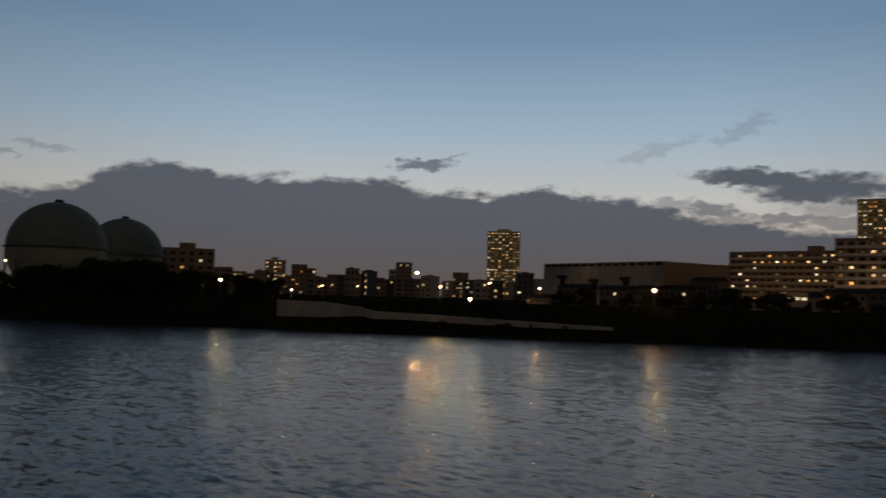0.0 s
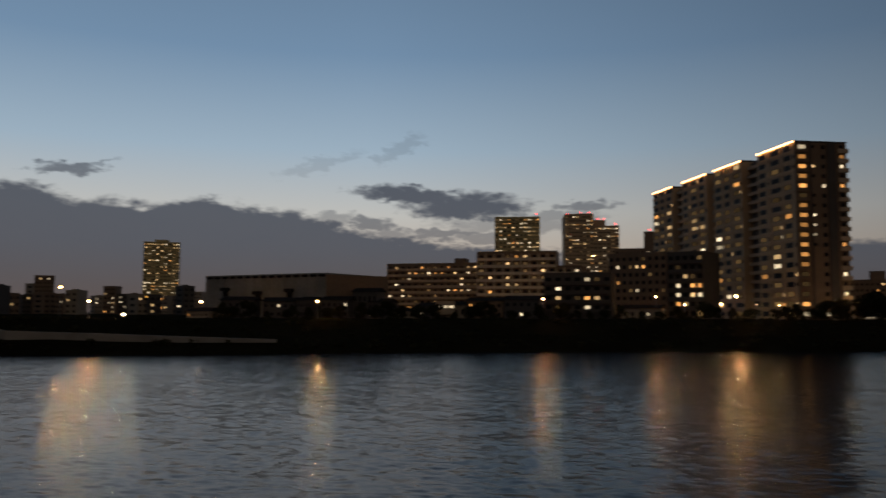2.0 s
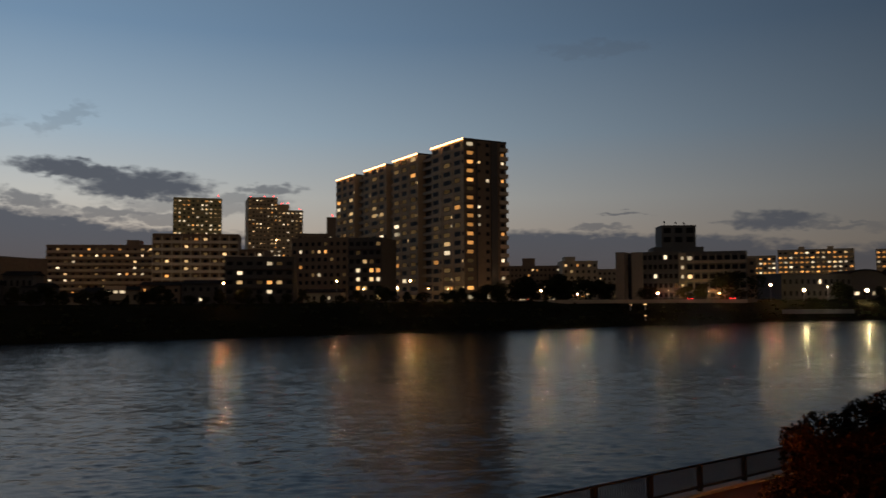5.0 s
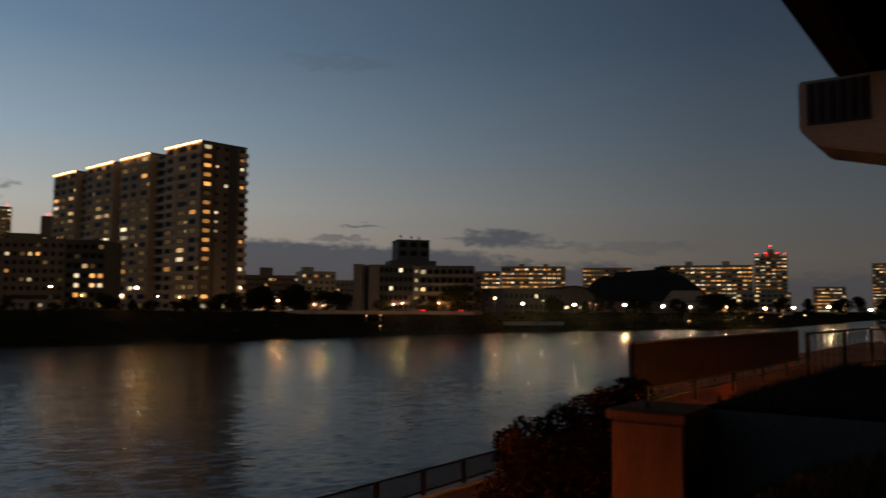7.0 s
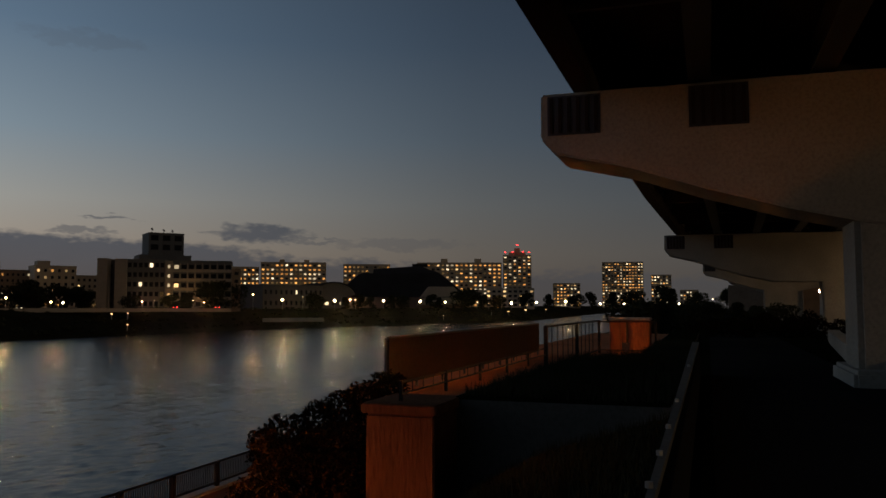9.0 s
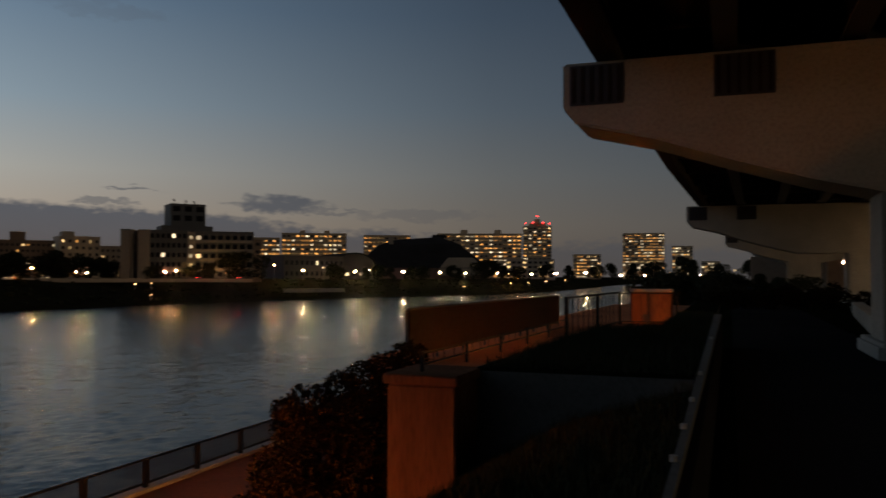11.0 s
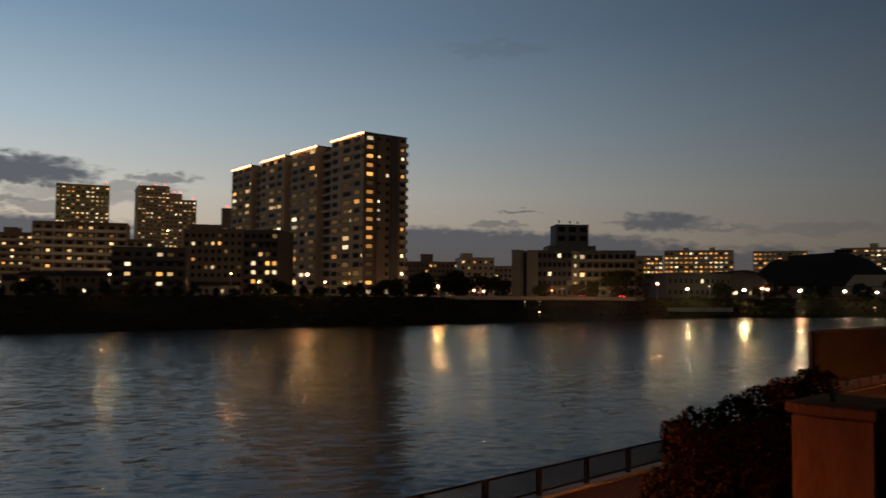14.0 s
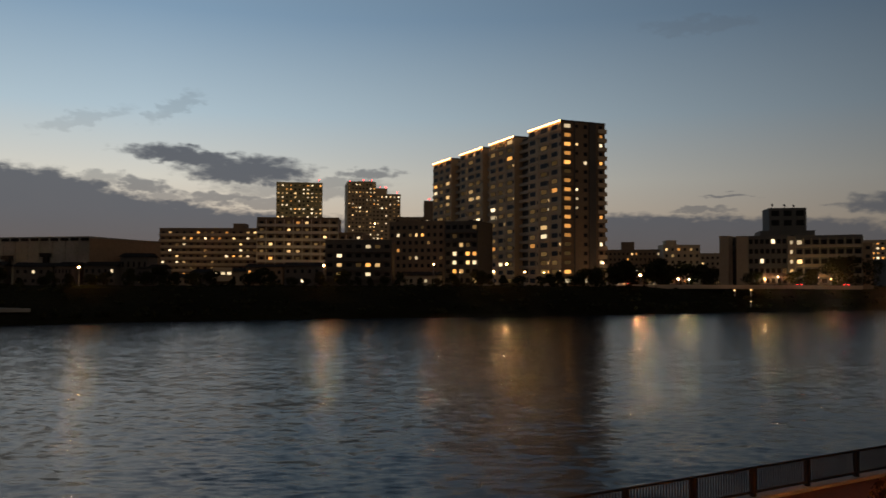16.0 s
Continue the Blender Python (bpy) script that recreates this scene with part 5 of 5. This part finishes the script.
# sports hall with its dark vaulted roof, and the low vaulted wing
def vault(name, label, a, b, depth, eave, crown, wall="facade_pale", roof="roof", gable=1.0):
    a, b = Vector(a), Vector(b)
    n = (b - a).length
    th = thing(name, label, "hall", (a.x, a.y, 0), math.degrees(math.atan2(b.y - a.y, b.x - a.x)))
    part("wall", box(bmesh.new(), 0, 0, GROUND - 1, n, depth, eave), M[wall], th)
    bm = bmesh.new()
    N = 14
    prof = [(n * (0.5 - 0.5 * math.cos(math.pi * i / N)), eave + (crown - eave) * math.sin(math.pi * i / N) ** 0.8) for i in range(N + 1)]
    rings = [[bm.verts.new((x, y, z)) for x, z in prof] for y in (-0.8, depth + 0.8)]
    low = [[bm.verts.new((x, y, z - 0.5)) for x, z in prof] for y in (-0.8, depth + 0.8)]
    for i in range(N):
        bm.faces.new((rings[0][i], rings[0][i + 1], rings[1][i + 1], rings[1][i]))
        bm.faces.new((low[0][i], rings[0][i], rings[0][i + 1], low[0][i + 1]) if i else (low[0][0], rings[0][0], rings[0][1], low[0][1]))
        bm.faces.new((low[0][i + 1], low[0][i], low[1][i], low[1][i + 1]))
    bmesh.ops.recalc_face_normals(bm, faces=bm.faces)
    part("roof", bm, M[roof], th)
    bm = bmesh.new()
    bm.faces.new([bm.verts.new((x, 0.02, z - 0.5 * gable)) for x, z in prof])
    part("gable", bm, M[wall], th)
    for k in range(5):
        window(th, n * (0.1 + 0.17 * k), -0.01, GROUND + 1.5, n * 0.1, 1.6, "lit_white" if k in (1, 3) else "glass")
    return th


def ridge_hall():
    th = thing("sports_hall", "big hall with a dark hipped roof and pale gable", "hall", (*P(73.6, 436), 0), -math.degrees(math.atan2(P(82.8, 440).x - P(73.6, 436).x, P(82.8, 440).y - P(73.6, 436).y)) + 90)
    n = (P(82.8, 440) - P(73.6, 436)).length
    part("wall", box(bmesh.new(), 0, 0, GROUND - 1, n, 34, 4.4), M["facade_brown"], th)
    bm = bmesh.new()
    lo = [bm.verts.new(c) for c in ((-1.5, -1.2, 4.4), (n + 1.5, -1.2, 4.4), (n + 1.5, 35, 4.4), (-1.5, 35, 4.4))]
    mid = [bm.verts.new(c) for c in ((n * 0.17, 5, 16.8), (n * 0.80, 5, 17.8), (n * 0.80, 29, 17.8), (n * 0.17, 29, 16.8))]
    top = [bm.verts.new(c) for c in ((n * 0.30, 14, 20.2), (n * 0.66, 14, 22.0), (n * 0.66, 20, 22.0), (n * 0.30, 20, 20.2))]
    for A, B in ((lo, mid), (mid, top)):
        for i in range(4):
            bm.faces.new((A[i], A[(i + 1) % 4], B[(i + 1) % 4], B[i]))
    bm.faces.new(top), bm.faces.new(lo[::-1])
    bmesh.ops.recalc_face_normals(bm, faces=bm.faces)
    part("roof", bm, M["roof"], th)
    part("chimney", box(bmesh.new(), n * 0.25, 6, 10, n * 0.285, 8, 21.4, 0.1), M["facade_grey"], th)
    part("ridge_vent", box(bmesh.new(), n * 0.60, 15, 21.7, n * 0.72, 19, 23.2, 0.1), M["roof"], th)
    bm = bmesh.new()
    x0, x1 = n * 0.62, n * 0.99
    front = [(x0, 0.3), (x1, 0.3), (x1 - 1.5, 5.1), (x1 - 6.5, 10.0), (x0 + 6, 10.0), (x0 + 2, 5.1)]
    fr = [bm.verts.new((x, -3.0, z)) for x, z in front]
    bk = [bm.verts.new((x, 3.0, z)) for x, z in front]
    bm.faces.new(fr), bm.faces.new(bk[::-1])
    for i in range(6):
        bm.faces.new((fr[i], fr[(i + 1) % 6], bk[(i + 1) % 6], bk[i]))
    bmesh.ops.recalc_face_normals(bm, faces=bm.faces)
    part("gable_wall", bm, M["facade_pale"], th, "pale gable panel")
    part("gable_band", box(bmesh.new(), x0 + 1, -3.15, 4.2, x1 - 1, -3.01, 4.6), M["facade_dark"], th)


ridge_hall()
vault("low_hall", "low hall with a shallow arched roof", P(72.0, 378), P(75.0, 386), 30, 3.2, 11.0, "facade_dark")
block("hall_wing", "low dark wing with a row of windows", P(68.6, 352), P(72.7, 374), 18, 8.0, 2, 12, "facade_dark", 0.08, seed=51, category="building", side_bays=0)

# houses and small blocks that fill the skyline
for k in range(40):
    b_ = -15.3 + k * 0.70 + r.uniform(-0.2, 0.2)
    d_ = r.uniform(460, 800)
    w_ = d_ * math.tan(radians(r.uniform(0.35, 1.0)))
    e_ = 1.0 + 0.35 * r.random() + (0.4 if r.random() < 0.2 else 0)
    if b_ > 6.5:
        e_ = r.uniform(1.2, 1.9)
    if 6.8 < b_ < 20 and d_ < 300:
        continue
    floors = max(2, int((d_ * math.tan(radians(e_)) + 1.5) / 3.2))
    wall_ = r.choice(("facade_brown", "facade_grey", "facade_dark", "facade_brown"))
    tone = {"facade_brown": "brown", "facade_grey": "grey", "facade_dark": "dark"}[wall_]
    block("town_house", f"small far {tone} town block with few lights", P(b_, d_), P(b_ + math.degrees(math.atan(w_ / d_)), d_ + r.uniform(-6, 6)), 12, d_ * math.tan(radians(e_)), floors, max(2, int(w_ / 2.6)), wall_, 0.16, 1, seed=100 + k, category="building", roof=[(0.3, 0.6, 1.6)] if r.random() < 0.4 else ())
block("flats", "far pale flats with lit rooms", P(-12.4, 620), P(-11.0, 620), 14, 23, 8, 5, "facade_pale", 0.55, seed=160, roof=[(0.3, 0.6, 3)])
block("flats", "far brown flats with a red sign", P(-10.6, 600), P(-9.5, 600), 14, 19.5, 7, 4, "facade_brown", 0.35, seed=161, orange=0.8)
block("flats", "far brown block of flats", P(-3.3, 640), P(-2.15, 640), 14, 25, 9, 5, "facade_brown", 0.1, seed=162)
# low sheds and houses along the levee crest
for k, (b0, b1, d_, z_, wall_) in enumerate(((6.0, 7.4, 228, 1.4, "facade_pale"), (8.2, 10.4, 226, 4.4, "facade_dark"), (11.0, 13.2, 224, 4.2, "facade_dark"), (13.3, 14.3, 222, 4.4, "facade_dark"), (15.0, 16.9, 222, 4.6, "facade_dark"), (17.2, 18.9, 224, 7.0, "facade_dark"), (18.3, 19.6, 222, 4.0, "facade_dark"), (19.8, 21.5, 226, 1.6, "facade_grey"), (21.6, 22.6, 228, 3.0, "facade_dark"), (22.9, 25.2, 232, 3.4, "facade_grey"), (25.3, 27.8, 228, 4.6, "facade_brown"), (27.9, 30.4, 226, 5.0, "facade_dark"), (36.0, 38.6, 236, 2.6, "facade_grey"))):
    tone = {"facade_pale": "pale", "facade_dark": "dark", "facade_grey": "grey", "facade_brown": "brown"}[wall_]
    th = block("shed", f"low {tone} shed beside the levee road", P(b0, d_), P(b1, d_ - 2), 9, z_ - 1.2, 1 if z_ < 3.5 else 2, 5, wall_, 0.07, 1, seed=200 + k, category="shed", parapet=0.2, white=0.6, orange=0.3, fill=(0.4, 0.38))
    n = (P(b1, d_ - 2) - P(b0, d_)).length
    bm = bmesh.new()
    pr = [(-0.4, -0.5, z_ - 1.1), (n + 0.4, -0.5, z_ - 1.1), (n + 0.4, 9.5, z_ - 1.1), (-0.4, 9.5, z_ - 1.1), (-0.4, 4.5, z_), (n + 0.4, 4.5, z_)]
    vv = [bm.verts.new(c) for c in pr]
    for ix in ((0, 1, 5, 4), (2, 3, 4, 5), (3, 0, 4), (1, 2, 5), (0, 3, 2, 1)):
        bm.faces.new([vv[i] for i in ix])
    bmesh.ops.recalc_face_normals(bm, faces=bm.faces)
    part("roof", bm, M["roof"], th)

# lit kiosk, bare mast and cars on the levee road
kiosk = block("kiosk", "small kiosk with a brightly lit front", P(23.1, 229), P(24.4, 229), 5, 3.1, 1, 3, "facade_pale", 1.0, 0, seed=301, category="kiosk", white=1.0, orange=0, fill=(0.8, 0.35), parapet=0.3, base=0.6)
q = place(58.7, 276)
mast = thing("flag_mast", "bare pale mast on the far levee", "mast", (q.x, q.y, -1.5))
part("pole", cyl(bmesh.new(), (0, 0, -0.3), (0, 0, 10.2), 0.13, 0.06), M["facade_pale"], mast)
part("foot", cyl(bmesh.new(), (0, 0, -0.2), (0, 0, 0.3), 0.4, 0.3, 10), M["concrete"], mast)


def car(bearing, d, turn, paint, words):
    q = place(bearing, d)
    th = thing("car", words, "car", (q.x, q.y, -1.5), turn, "cars on the levee road")
    part("body", box(bmesh.new(), -2.1, -0.85, 0.3, 2.1, 0.85, 0.85, 0.12), M[paint], th)
    bm = bmesh.new()
    lo = [bm.verts.new(c) for c in ((-1.5, -0.78, 0.84), (1.1, -0.78, 0.84), (1.1, 0.78, 0.84), (-1.5, 0.78, 0.84))]
    hi = [bm.verts.new(c) for c in ((-1.0, -0.62, 1.42), (0.5, -0.62, 1.42), (0.5, 0.62, 1.42), (-1.0, 0.62, 1.42))]
    bm.faces.new(hi), bm.faces.new(lo[::-1])
    for i in range(4):
        bm.faces.new((lo[i], lo[(i + 1) % 4], hi[(i + 1) % 4], hi[i]))
    bmesh.ops.recalc_face_normals(bm, faces=bm.faces)
    part("cabin", bm, M["glass"], th)
    for x in (-1.3, 1.35):
        for y in (-0.82, 0.82):
            part("wheel", cyl(bmesh.new(), (x, y - 0.1, 0.32), (x, y + 0.1, 0.32), 0.32, seg=14), M["steel"], th)
    for y in (-0.6, 0.6):
        part("tail_light", box(bmesh.new(), -2.16, y - 0.2, 0.58, -2.09, y + 0.2, 0.78), M["lamp_red"], th, "glowing red tail light")
        part("headlight", box(bmesh.new(), 2.09, y - 0.18, 0.56, 2.15, y + 0.18, 0.74), M["lit_white"], th, "lit headlight")


car(62.9, 286, 20, "facade_dark", "dark car with red tail lights on the levee")
car(65.6, 296, 20, "facade_grey", "grey car with red tail lights on the levee")
car(51.6, 258, 200, "facade_pale", "pale car with lit headlights on the levee")
car(53.6, 262, 205, "facade_dark", "dark car with lit headlights on the levee")

# antennas on the dark tower
for b_, h_ in ((61.25, 1.7), (62.0, 1.3), (62.55, 1.0)):
    q = place(b_, 336)
    th = thing("dish_antenna", "roof dish antenna on a short mast", "antenna", (q.x, q.y, 27.9), -60, "roof antennas")
    part("mast", cyl(bmesh.new(), (0, 0, -0.3), (0, 0, h_), 0.1), M["steel"], th)
    part("dish", cyl(bmesh.new(), (-0.2, -0.3, h_), (0.05, -0.5, h_ + 0.2), 0.2, 0.62, 14), M["pole"], th)
